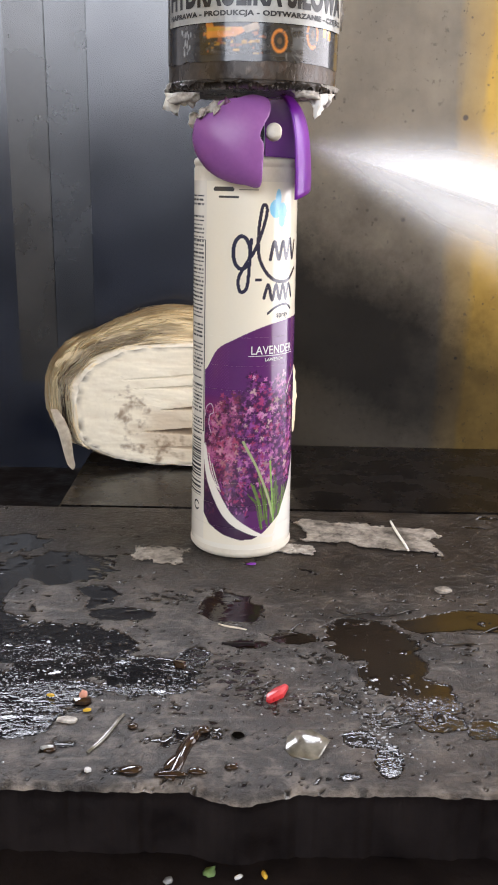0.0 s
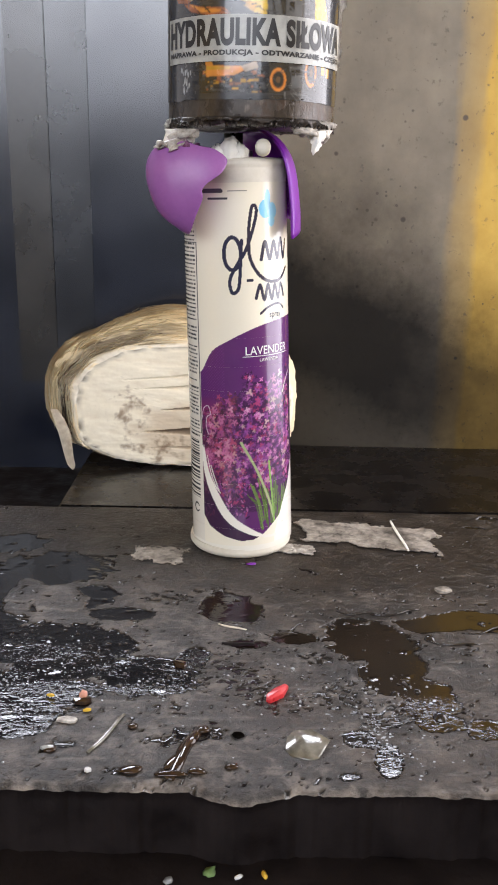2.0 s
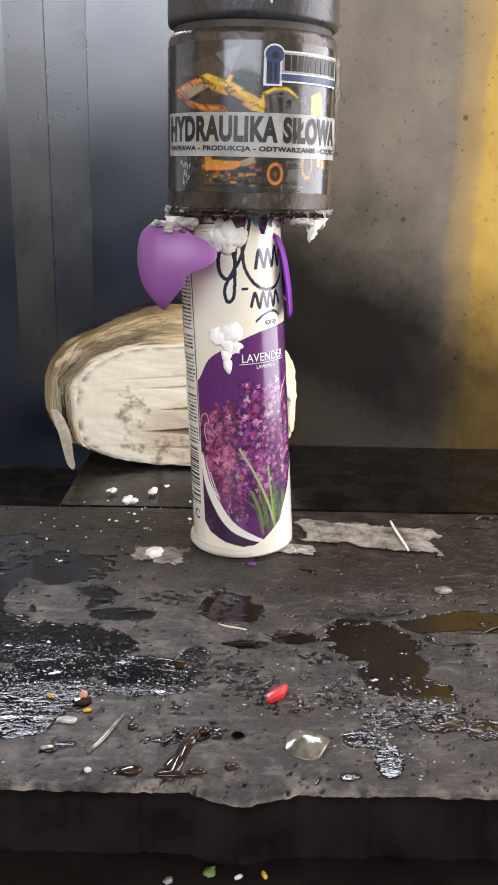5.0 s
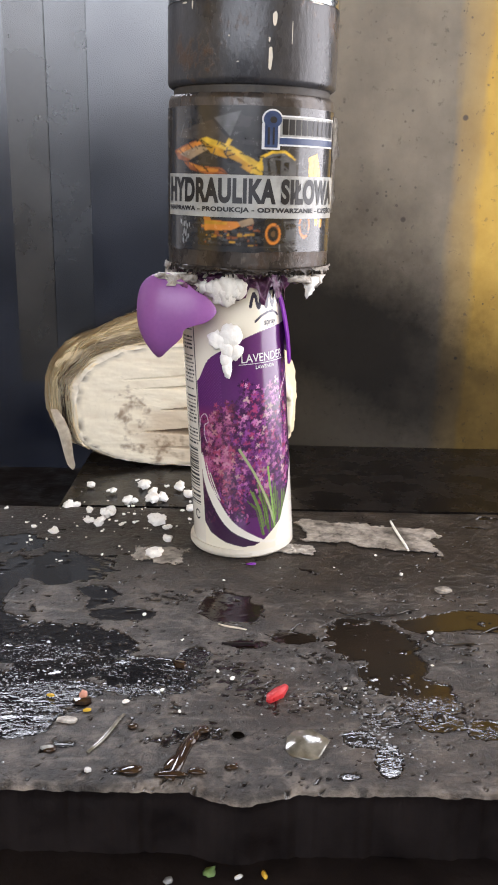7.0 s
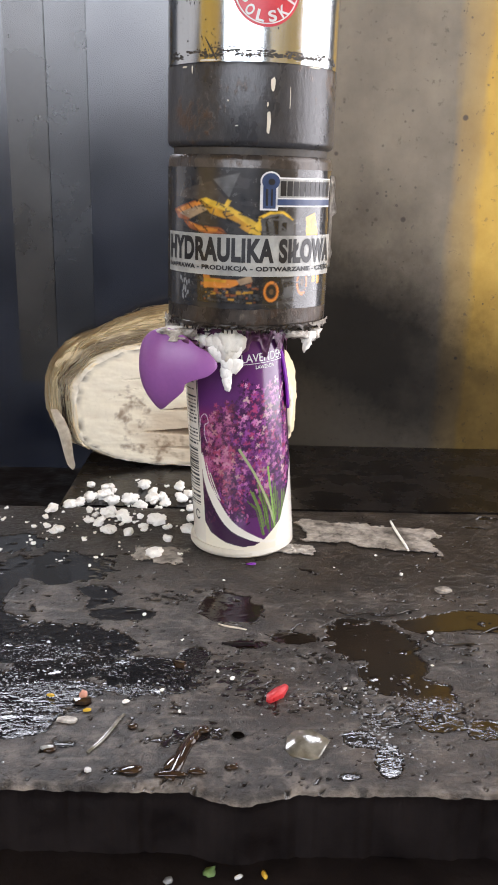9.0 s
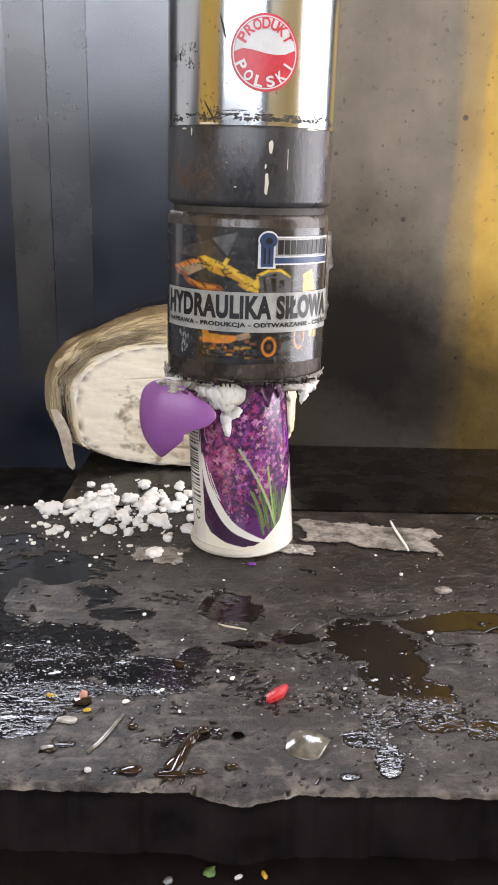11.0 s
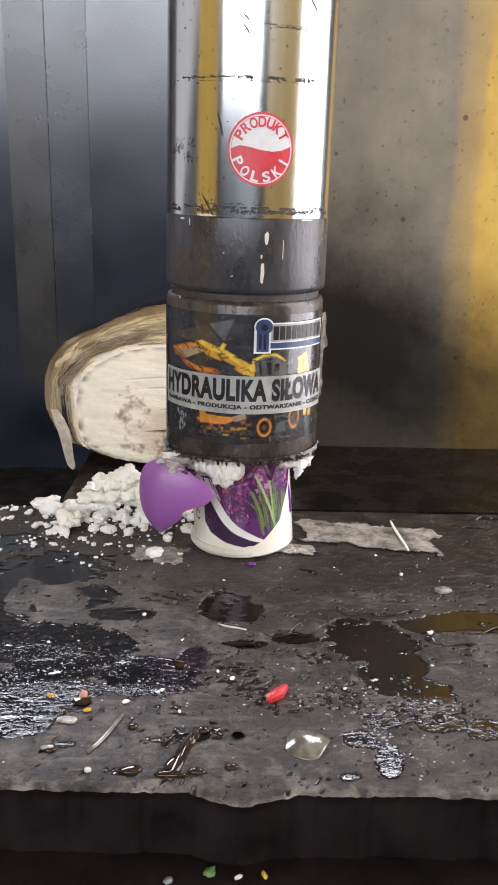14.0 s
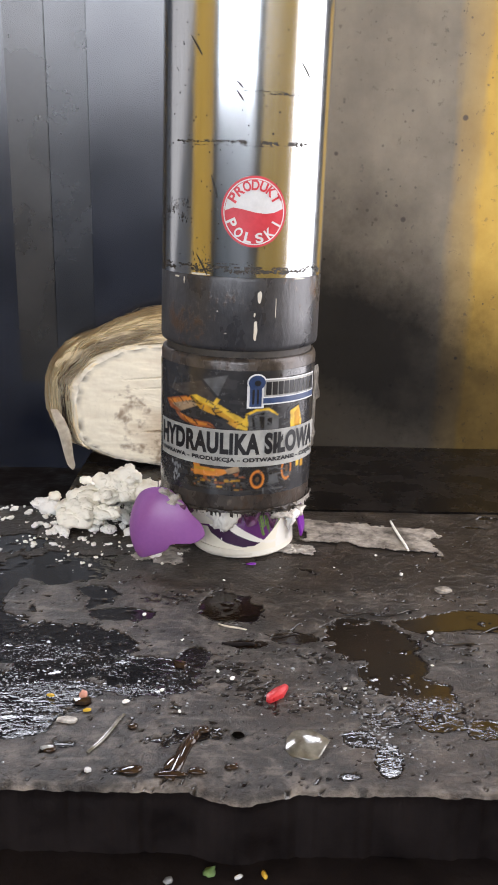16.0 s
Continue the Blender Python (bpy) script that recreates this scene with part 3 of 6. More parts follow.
structure("wall_panel", box(-0.1382, -0.1105, 0.2050, 0.2064, 0.022, 0.3065, 0.0004), "wall_panel", "dull blue grey steel strip on the back plate", "wall")
structure("column_left", box(-0.63, -0.55, -0.6, -0.2, -0.9, 2.2), "yellow", "yellow painted press column", "column")
structure("column_right", box(0.60, 0.70, -1.5, -0.29, -0.9, 2.2), "yellow", "yellow painted press column", "column")
structure("crosshead", box(-0.63, 0.7, -0.16, 0.22, 1.2, 1.6), "yellow", "yellow painted press crosshead", "crosshead")
structure("floor", box(-4, 4, -5, 4, -1.0, -0.9), "concrete", "grey concrete hall floor", "floor")
structure("ceiling", box(-4, 4, -5, 4, 3.6, 3.7), "hall", "grey hall ceiling", "ceiling")
structure("wall_north", box(-4, 4, 4, 4.1, -1, 3.7), "hall", "grey hall wall", "wall")
structure("wall_south", box(-4, 4, -5.1, -5, -1, 3.7), "hall", "grey hall wall", "wall")
structure("wall_west", box(-4.1, -4, -5, 4, -1, 3.7), "hall", "grey hall wall", "wall")
structure("wall_east", box(4, 4.1, -5, 4, -1, 3.7), "hall", "grey hall wall", "wall")


# ---- the press ram ----
def sticker(ram, R):
    """The advertising sticker: a worn photograph of a yellow digger, printed on dark film."""
    U, V = np.arange(-53, 53.01, 0.28), np.arange(10.5, 71.6, 0.28)
    A, Z = np.meshgrid(U, V)
    rs = np.random.RandomState(3)

    def cloud(step, stretch=1.0):
        g = rs.rand(int(70 / step) + 3, int(110 / step * stretch) + 3)
        y, x = (Z - 10.5) / step, (A + 53) / step * stretch
        j, i = y.astype(int), x.astype(int)
        fy, fx = y - j, x - i
        return (g[j, i] * (1 - fx) + g[j, i + 1] * fx) * (1 - fy) + (g[j + 1, i] * (1 - fx) + g[j + 1, i + 1] * fx) * fy

    img = np.empty(A.shape + (3,))
    img[:] = (0.011, 0.012, 0.016)
    img += (0.022 * cloud(9) * cloud(3))[..., None] * np.array((1.0, 0.98, 0.95))
    tones = {"grey": (0.10, 0.103, 0.107), "smoke": (0.05, 0.042, 0.038), "rust": (0.30, 0.085, 0.022), "orange": (0.62, 0.22, 0.03), "tan": (0.36, 0.25, 0.15), "yellow": (0.72, 0.46, 0.04), "amber": (0.55, 0.28, 0.02), "black": (0.008, 0.008, 0.009), "steel": (0.075, 0.08, 0.085)}

    def inside(poly):
        m = np.zeros(A.shape, bool)
        for (x0, z0), (x1, z1) in zip(poly, poly[1:] + poly[:1]):
            if z0 != z1:
                m ^= ((Z > z0) != (Z > z1)) & (A < (x1 - x0) * (Z - z0) / (z1 - z0) + x0)
        return m

    # dark engine under the band, with scraps of orange in it
    engine = (A > -24) & (A < 8) & (Z > 13) & (Z < 24)
    img[engine] = (0.012, 0.011, 0.011)
    for _ in range(150):
        u, z = rs.uniform(-22, 8), rs.uniform(13.5, 23)
        c = np.array(tones[("rust", "steel", "black", "amber", "smoke")[rs.randint(5)]]) * rs.uniform(0.4, 1.0)
        img[(abs(A - u) < rs.uniform(0.3, 1.4)) & (abs(Z - z) < rs.uniform(0.2, 0.7))] = c
    for tone, poly in (
        ("grey", [(-16.2, 66.5), (-4.1, 69.4), (-8.7, 58.9)]),
        ("smoke", [(-43.2, 59.2), (-17.1, 65.7), (-7.4, 55.5), (-22.5, 57.3)]),
        ("rust", [(-41.1, 53.1), (-21.5, 58.3), (-17.1, 55.7), (-30.4, 48.4), (-37.7, 49.5)]),
        ("orange", [(-39.3, 52.7), (-21.9, 57.8), (-19.2, 57.1), (-33.4, 51.3)]),
        ("tan", [(-36.1, 51.5), (-19.5, 56.5), (-16.7, 54.4), (-28.6, 49.3)]),
        ("rust", [(-33.4, 48.5), (-21.5, 46.5), (-12.1, 46.0), (-9.3, 43.4), (-19.2, 43.2), (-28.6, 45.1)]),
        ("orange", [(-30.4, 48.4), (-21.5, 46.0), (-13.4, 45.3), (-14.6, 44.1), (-23.4, 44.7)]),
        ("yellow", [(-23.4, 57.7), (-19.7, 58.7), (-7.4, 54.8), (3.9, 48.6), (5.7, 43.4), (0.2, 44.1), (-9.0, 49.6), (-17.1, 51.9), (-21.5, 55.6)]),
        ("amber", [(-22.5, 57.0), (-7.4, 52.3), (1.7, 46.5), (0.2, 44.1), (-9.0, 49.6), (-17.1, 51.9)]),
        ("black", [(-9.7, 50.6), (-2.9, 47.6), (-3.6, 46.5), (-10.2, 49.5)]),
        ("yellow", [(-11.6, 54.5), (-9.3, 58.2), (-7.6, 57.6), (-9.7, 53.8)]),
        ("yellow", [(0.5, 44.3), (5.3, 50.6), (6.8, 49.5), (5.3, 42.9)]),
        ("grey", [(5.1, 51.1), (14.1, 53.3), (21.3, 50.1), (21.3, 43.1), (6.5, 43.4)]),
        ("black", [(7.4, 50.3), (13.7, 51.9), (13.7, 43.6), (8.2, 43.7)]),
        ("steel", [(8.3, 49.8), (10.8, 50.6), (12.1, 43.6), (9.6, 43.7)]),
        ("black", [(15.1, 48.8), (17.8, 49.1), (17.8, 45.4), (15.1, 45.2)]),
        ("yellow", [(3.8, 50.7), (9.3, 53.4), (15.7, 53.8), (21.3, 50.4), (20.6, 49.8), (15.4, 52.7), (9.6, 52.3), (4.7, 49.8)]),
        ("yellow", [(28.6, 42.9), (28.1, 51.2), (33.9, 53.1), (36.7, 45.6), (36.7, 42.6)]),
        ("amber", [(31.4, 42.8), (30.9, 50.0), (33.9, 52.4), (35.6, 42.6)]),
        ("orange", [(-20.6, 25.4), (-17.8, 25.7), (-16.9, 23.8), (-2.6, 23.4), (-2.9, 22.0), (-7.4, 19.9), (-20.2, 19.4)]),
        ("amber", [(-20.2, 23.7), (-9.0, 23.1), (-9.7, 22.0), (-20.2, 22.2)]),
        ("tan", [(-4.7, 23.4), (1.7, 25.7), (2.6, 22.9), (-2.9, 21.2)]),
        ("black", [(5.6, 24.3), (15.7, 25.2), (17.8, 19.9), (16.6, 14.4), (6.5, 14.5)]),
        ("steel", [(16.1, 24.1), (24.8, 24.4), (24.8, 16.2), (17.1, 15.5)]),
        ("black", [(16.7, 23.2), (24.0, 23.6), (24.0, 20.8), (17.1, 20.5)]),
        ("yellow", [(33.9, 26.3), (36.1, 26.2), (36.1, 22.0), (33.9, 22.1)]),
        ("amber", [(37.7, 25.0), (40.0, 24.9), (40.0, 21.2), (37.7, 21.3)]),
    ):
        m = inside(poly)
        img[m] = (np.array(tones[tone]) * (0.62 + 0.7 * cloud(2.4))[..., None])[m]
    for cu, cz, ru, rz in ((11.2, 18.6, 3.4, 4.4), (27.3, 22.4, 3.2, 5.6)):
        d = np.hypot((A - cu) / ru, (Z - cz) / rz)
        img[d < 1.75] = (0.009, 0.009, 0.010)
        img[(d > 0.72) & (d < 1.05)] = (0.62, 0.2, 0.025)
        img[(d > 0.72) & (d < 0.82)] = (0.3, 0.09, 0.015)
        img[d < 0.3] = (0.10, 0.05, 0.02)
    # pipes, edges and scratches
    for n, tone, spread in ((34, "black", (-36, 6, 44, 58)), (20, "steel", (6, 26, 44, 57)), (26, "grey", (-44, 48, 11, 70)), (18, "steel", (10, 30, 12, 24))):
        for _ in range(n):
            u, z, a, l = rs.uniform(*spread[:2]), rs.uniform(*spread[2:]), rs.uniform(-0.9, 0.3) if tone != "grey" else rs.uniform(1.0, 2.0), rs.uniform(1.5, 6)
            p, q = (A - u) * math.cos(a) + (Z - z) * math.sin(a), -(A - u) * math.sin(a) + (Z - z) * math.cos(a)
            m = (abs(p) < l / 2) & (abs(q) < rs.uniform(0.14, 0.3))
            img[m] = np.array(tones[tone]) * rs.uniform(0.5, 1.2)
    for _ in range(26):
        u, z = rs.normal(-32, 1.4), rs.uniform(14, 23)
        img[(abs(A - u) < 0.3) & (abs(Z - z) < rs.uniform(0.4, 1.2))] = (0.3, 0.31, 0.32)
    soft_img = img.copy()
    for ax in (0, 1):
        soft_img = 0.5 * soft_img + 0.25 * np.roll(soft_img, 1, ax) + 0.25 * np.roll(soft_img, -1, ax)
    soft_img = soft_img * (0.86 + 0.2 * cloud(5))[..., None] + 0.012 * (cloud(1.2, 0.3) > 0.72)[..., None]
    # the film's lower and side edges are worn
    a = A / 1000 / R
    worn = 0.9 * (cloud(3) - 0.5)
    zz = np.where(Z < 11.2, Z + worn, Z)
    rr = R + 0.0002
    co = np.stack([rr * np.sin(a), -rr * np.cos(a), zz / 1000], -1).reshape(-1, 3)
    m, n = A.shape
    j, i = np.meshgrid(np.arange(m - 1), np.arange(n - 1), indexing="ij")
    faces = np.stack([j * n + i, j * n + i + 1, (j + 1) * n + i + 1, (j + 1) * n + i], -1).reshape(-1, 4)
    me = bpy.data.meshes.new("sticker")
    me.from_pydata(co.tolist(), [], faces.tolist())
    at = me.color_attributes.new("print", "FLOAT_COLOR", "POINT")
    rgba = np.ones((m * n, 4), dtype=np.float32)
    rgba[:, :3] = soft_img.reshape(-1, 3)
    at.data.foreach_set("color", rgba.ravel())
    me.materials.append(M["sticker"])
    me.shade_smooth()
    ob = new("sticker", me)
    ob.parent = ram
    ob["label"] = "dark advertising sticker with a worn photograph of a digger"
    # the clear film stands off at one side
    bm = bmesh.new()
    rows = []
    for k in range(26):
        z = 0.0275 + 0.042 * k / 25
        out = 0.0012 + 0.0022 * max(0.0, fbm(z * 160, 3.0, 1.0, 4)) + 0.0018 * math.sin(math.pi * k / 25) ** 2 * (k > 14)
        rows.append([bm.verts.new(((R + o) * math.sin(q), -(R + o) * math.cos(q), z)) for o, q in ((0.0004, 1.28), (0.0006, 1.36), (out, 1.44 + 4 * out))])
    for p, q in zip(rows, rows[1:]):
        for k in range(2):
            bm.faces.new((p[k], p[k + 1], q[k + 1], q[k]))
    bmesh.ops.solidify(bm, geom=bm.faces[:], thickness=0.0002)
    part("peeled_edge", bm, "rag", ob, "peeling edge of the clear film")
    return ob


def press_ram():
    ram = tagged(new("press_ram"), "chromed press ram with dark collar and worn advertising sticker", "press ram")
    R = RAM_R
    part("head", lathe([(0.0, 0.0), (0.030, 0.0), (R - 0.0022, 0.0004), (R - 0.0006, 0.0016), (R - 0.0003, 0.004), (R - 0.0003, 0.0745), (R - 0.001, 0.0765), (R - 0.0018, 0.077)], 128,
                       lambda a, k: (0.0004 * fbm(math.cos(a) * 6, math.sin(a) * 6, k * 0.3), 0.0012 * fbm(math.cos(a) * 7, math.sin(a) * 7, 2) if 0 < k < 5 else 0)), "head", ram, "stained steel ram head")
    part("groove", lathe([(R - 0.0028, 0.0768), (R - 0.0028, 0.0805)], 96), "scratch", ram, "dark groove")
    part("collar", lathe([(R - 0.002, 0.0802), (R - 0.0004, 0.0812), (R, 0.083), (R, 0.098), (R, 0.1125), (R - 0.0006, 0.1150), (R - 0.0012, 0.1155)], 160,
                         lambda a, k: (0.0, 0.0022 * fbm(math.cos(a) * 11, math.sin(a) * 11, 7, 5) if k >= 4 else 0)), "collar", ram, "blackened collar with chipped paint")
    part("rod", lathe([(R, 0.114), (R, 1.25)], 160), "chrome", ram, "polished chrome rod")
    # scores and smears on the rod
    rnd = random.Random(4)

    def fleck(u, z, w, h, k=7):
        turn = rnd.uniform(0, 6.28)
        return [(u + w / 2 * rnd.uniform(0.55, 1.15) * math.cos(turn + 6.283 * q / k), z + h / 2 * rnd.uniform(0.55, 1.15) * math.sin(turn + 6.283 * q / k)) for q in range(k)]

    for v, u0, u1, w, dense in ((171.6, -34, 40, 0.9, 3.2), (170.0, -30, 36, 0.5, 1.2), (171.2, -2, 33, 1.6, 3.0), (192.0, -9, 38, 0.5, 1.6), (191.2, 6, 30, 1.0, 1.4), (118.2, -44, 46, 1.3, 3.0), (116.6, -44, 48, 1.6, 4.0), (119.6, -20, 10, 0.6, 1.0)):
        polys = []
        for _ in range(int((u1 - u0) * dense)):
            u = rnd.uniform(u0, u1)
            if noise.noise((u * 0.13, v, 2.0)) > -0.18:
                polys.append(fleck(u, v + rnd.gauss(0, 0.28) * w + 0.4 * noise.noise((u * 0.08, v, 5.0)), rnd.uniform(0.3, 2.2), w * rnd.uniform(0.15, 0.8)))
        part("score", wrap(flat(polys), R, 0.00015), "scratch", ram, "dark score")
    for u0, u1, v0, v1, count in ((-50, -24, 136.5, 147.5, 190), (-48, -34, 140, 143.5, 110), (40, 47, 133, 145, 26), (-24, -14, 117, 128, 30)):
        polys = []
        for _ in range(count):
            u, z = rnd.uniform(u0, u1), rnd.uniform(v0, v1)
            if noise.noise((u * 0.5, z * 0.12, 3.0)) > -0.1:
                polys.append(fleck(u, z, rnd.uniform(0.15, 0.45), rnd.uniform(0.4, 1.8), 5))
        part("smear", wrap(flat(polys), R, 0.00016), "scratch", ram, "black oily smear")
    for a in ((-4.5, 196, -1.2, 193), (-4.4, 192.5, -1, 188), (-14.5, 158, -11.5, 148), (-21.5, 124, -15.5, 114.5), (24.5, 205, 30, 199), (-26, 214, -20, 206)):
        p, q = Vector(a[:2]), Vector(a[2:])
        d = (q - p).normalized()
        n = Vector((-d.y, d.x))
        tips = [(p + (q - p) * f + n * (g * 0.75)) for f, g in ((0.0, 0.05), (0.3, 0.5), (0.6, 0.7), (1.0, 0.35), (1.0, -0.35), (0.55, -0.35), (0.25, -0.3))]
        part("score", wrap(flat([[tuple(w) for w in tips]]), R, 0.0002), "scratch", ram, "dark score")
    specks = [disc(rnd.uniform(-46, 48), rnd.uniform(119, 260), rnd.uniform(0.1, 0.35), rnd.uniform(0.15, 0.5), 6) for _ in range(190)]
    part("rod_specks", wrap(flat(specks), R, 0.00018), "scratch", ram, "dark specks")["kind"] = "stuff"
    # chipped paint on the collar
    for x, z, w, h in ((9.0, 105.5, 2.2, 5.0), (7.6, 90.5, 1.9, 8.6), (7.0, 97.5, 0.8, 2.0), (-6, 88.6, 1.2, 0.5), (-19, 114.6, 9.0, 0.9), (-33, 112.5, 3.4, 0.8), (-28, 111.2, 0.8, 3.0), (17, 100.5, 0.35, 9.0), (30, 113.4, 7.0, 0.7), (-10, 98.6, 0.7, 0.7)):
        p = [(x + w / 2 * (1 + 0.25 * rnd.uniform(-1, 1)) * math.cos(k * 0.628), z + h / 2 * (1 + 0.2 * rnd.uniform(-1, 1)) * math.copysign(abs(math.sin(k * 0.628)) ** 0.5, math.sin(k * 0.628))) for k in range(10)]
        part("paint_chip", wrap(flat([p]), R, 0.0002), "cream", ram, "bare pale chip")
    # the sticker round the head
    label = sticker(ram, R)

    def ink(name, polys, material, layer, label_text=""):
        return part(name, wrap(flat(polys), R, 0.0003 + 0.0001 * layer), material, label, label_text)

    ink("band", [rectangle(-45, 49.5, 25.3, 43.3)], "silver", 6, "silver band")
    part("lettering", wrap(lettering("HYDRAULIKA SI\u0141OWA", -43.0, 47.5, 31.2, 42.0, 0.05), R, 0.0011), "black_ink", label, "black capital letters")
    part("lettering", wrap(lettering("NAPRAWA - PRODUKCJA - ODTWARZANIE - CZ\u0118\u015aCI", -43.0, 47.8, 27.1, 30.4, 0.05), R, 0.0011), "black_ink", label, "small black capitals")
    ink("emblem_plate", [rectangle(8, 46, 55.6, 68.0), disc(9.3, 66.2, 4.6, 4.2, 30), rectangle(4.8, 12.8, 54.0, 64.6)], "white_ink", 6, "white emblem outline")
    ink("emblem_field", [rectangle(12.6, 45.4, 59.4, 67.4)], "silver", 7)
    ink("emblem_key", [disc(9.3, 66.2, 3.9, 3.5, 30), rectangle(6, 11.6, 54.8, 64.6), rectangle(12.4, 45.4, 56.3, 58.9)], "blue_ink", 8, "blue emblem")
    ink("emblem_hole", [disc(9.6, 66.0, 1.5, 1.4, 20), rectangle(7.2, 8.2, 56.0, 63.0), rectangle(9.4, 10.2, 56.0, 63.0)], "black_ink", 9)
    for k in range(10):
        ink("emblem_bar", [rectangle(13.6 + 3.12 * k, 16.2 + 3.12 * k, 60.2, 66.5)], "black_ink", 9)
    # round sticker on the rod
    seal = part("round_sticker", wrap(flat([disc(5.3, 142.6, 14.6, 15.2, 64)]), R, 0.0003), "red_ink", ram, "round red and white sticker")
    part("seal_ring", wrap(flat(annulus(5.3, 142.6, 13.6, 14.2, 0.965, 64)), R, 0.0005), "white_ink", seal, "thin white ring")
    crown = [(5.3 + 12.9 * math.cos(a), 142.6 + 13.4 * math.sin(a)) for a in np.linspace(0.12, math.pi - 0.02, 40)] + [(-4, 144.2), (0, 143.6), (5.3, 142.4), (10, 141.9), (14, 142.4)]
    part("seal_field", wrap(flat([crown]), R, 0.0005), "white_ink", seal, "white upper half")
    for words, mid, spread, mat, rad in (("PRODUKT", 90, 118, "red_ink", 10.9), ("POLSKI", -90, -128, "white_ink", 10.9)):
        bm = bmesh.new()
        for i, ch in enumerate(words):
            a = radians(mid + spread * (0.5 - i / (len(words) - 1)))
            g = lettering(ch, -1.7 if ch != "I" else -0.45, 1.7 if ch != "I" else 0.45, -2.2, 2.2, 0.03)
            turn = a - math.pi / 2 if mid > 0 else a + math.pi / 2
            me = bpy.data.meshes.new("glyph")
            for v in g.verts:
                x, z = v.co.x, v.co.z
                v.co = Vector((0.0053 + rad / 1000 * math.cos(a) + x * math.cos(turn) - z * math.sin(turn), 0, 0.1426 + rad * 1.04 / 1000 * math.sin(a) + x * math.sin(turn) + z * math.cos(turn)))
            g.to_mesh(me)
            g.free()
            bm.from_mesh(me)
            bpy.data.meshes.remove(me)
        part("lettering", wrap(bm, R, 0.0008), mat, seal, "round lettering")
    # torn film and crumbs at the lower rim
    for a0, a1, drop, seed in ((-92, -62, 0.0055, 1), (-66, -36, 0.004, 2), (-38, 0, 0.003, 3), (-4, 30, 0.0025, 4), (26, 52, 0.003, 5), (48, 84, 0.004, 6)):
        bm = bmesh.new()
        n = 26
        rows = []
        for k in range(4):
            row = []
            for i in range(n):
                a = radians(a0 + (a1 - a0) * i / (n - 1))
                f = k / 3
                fall = drop * (0.35 + 1.1 * abs(fbm(a * 14, seed * 3.1, 0, 4)) * 2)
                r = R + 0.0008 + 0.003 * f * fbm(a * 9, seed * 5.7, f, 3) + 0.0006 * f
                row.append(bm.verts.new((r * math.sin(a), -r * math.cos(a), 0.0035 - f * fall * math.sin(math.pi * min(1, max(0.02, i / (n - 1)))) ** 0.4)))
            rows.append(row)
        for p, q in zip(rows, rows[1:]):
            for i in range(n - 1):
                bm.faces.new((p[i], p[i + 1], q[i + 1], q[i]))
        bmesh.ops.solidify(bm, geom=bm.faces[:], thickness=0.0004)
        part("torn_film", bm, "rag" if seed in (1, 6) else "head", ram, "torn grey film at the rim")
    # grit baked on the lower rim
    bm = bmesh.new()
    for k in range(70):
        a = radians(rnd.uniform(-95, 95))
        r = rnd.uniform(0.0002, 0.0006)
        g = bmesh.ops.create_icosphere(bm, subdivisions=1, radius=r)
        for v in g["verts"]:
            n = 1 + 0.5 * noise.noise(v.co * 900 + Vector((k, 0, 0)))
            v.co = Vector((v.co.x * n * 1.3 + (R - 0.0004) * math.sin(a), v.co.y * n - (R - 0.0004) * math.cos(a), v.co.z * n * 0.8 + rnd.uniform(-0.0009, 0.0022)))
    part("rim_grit", bm, "head", ram, "dark grit on the rim")["kind"] = "stuff"
    for a, dz, sx, sz, mat, seed in ((50, -0.0035, 0.0035, 0.0042, "foam", 71), (57, -0.002, 0.003, 0.003, "rag", 72), (-80, -0.002, 0.0026, 0.0045, "rag", 73), (-62, -0.0035, 0.0042, 0.0036, "wetfoam", 74), (-50, -0.003, 0.005, 0.0028, "rag", 75), (38, -0.001, 0.004, 0.0018, "rag", 76)):
        bm = lump_mesh(seed, 0.75, 3, 1.2)
        c = Vector(((R - 0.001) * math.sin(radians(a)), -(R - 0.001) * math.cos(radians(a)), dz))
        for v in bm.verts:
            v.co = c + Vector((v.co.x * sx, v.co.y * 0.0028, -v.co.z * sz))
        part("film_clump", bm, mat, ram, "torn pale clump at the rim")
    return ram


ram = press_ram()


# ---- the spray can ----
CAN_R = 0.0266
BOUNDS = [0.0, 5, 17, 29, 41, 53, 65, 77, 89, 101, 115, 127, 139, 151, 163, 175, 187]


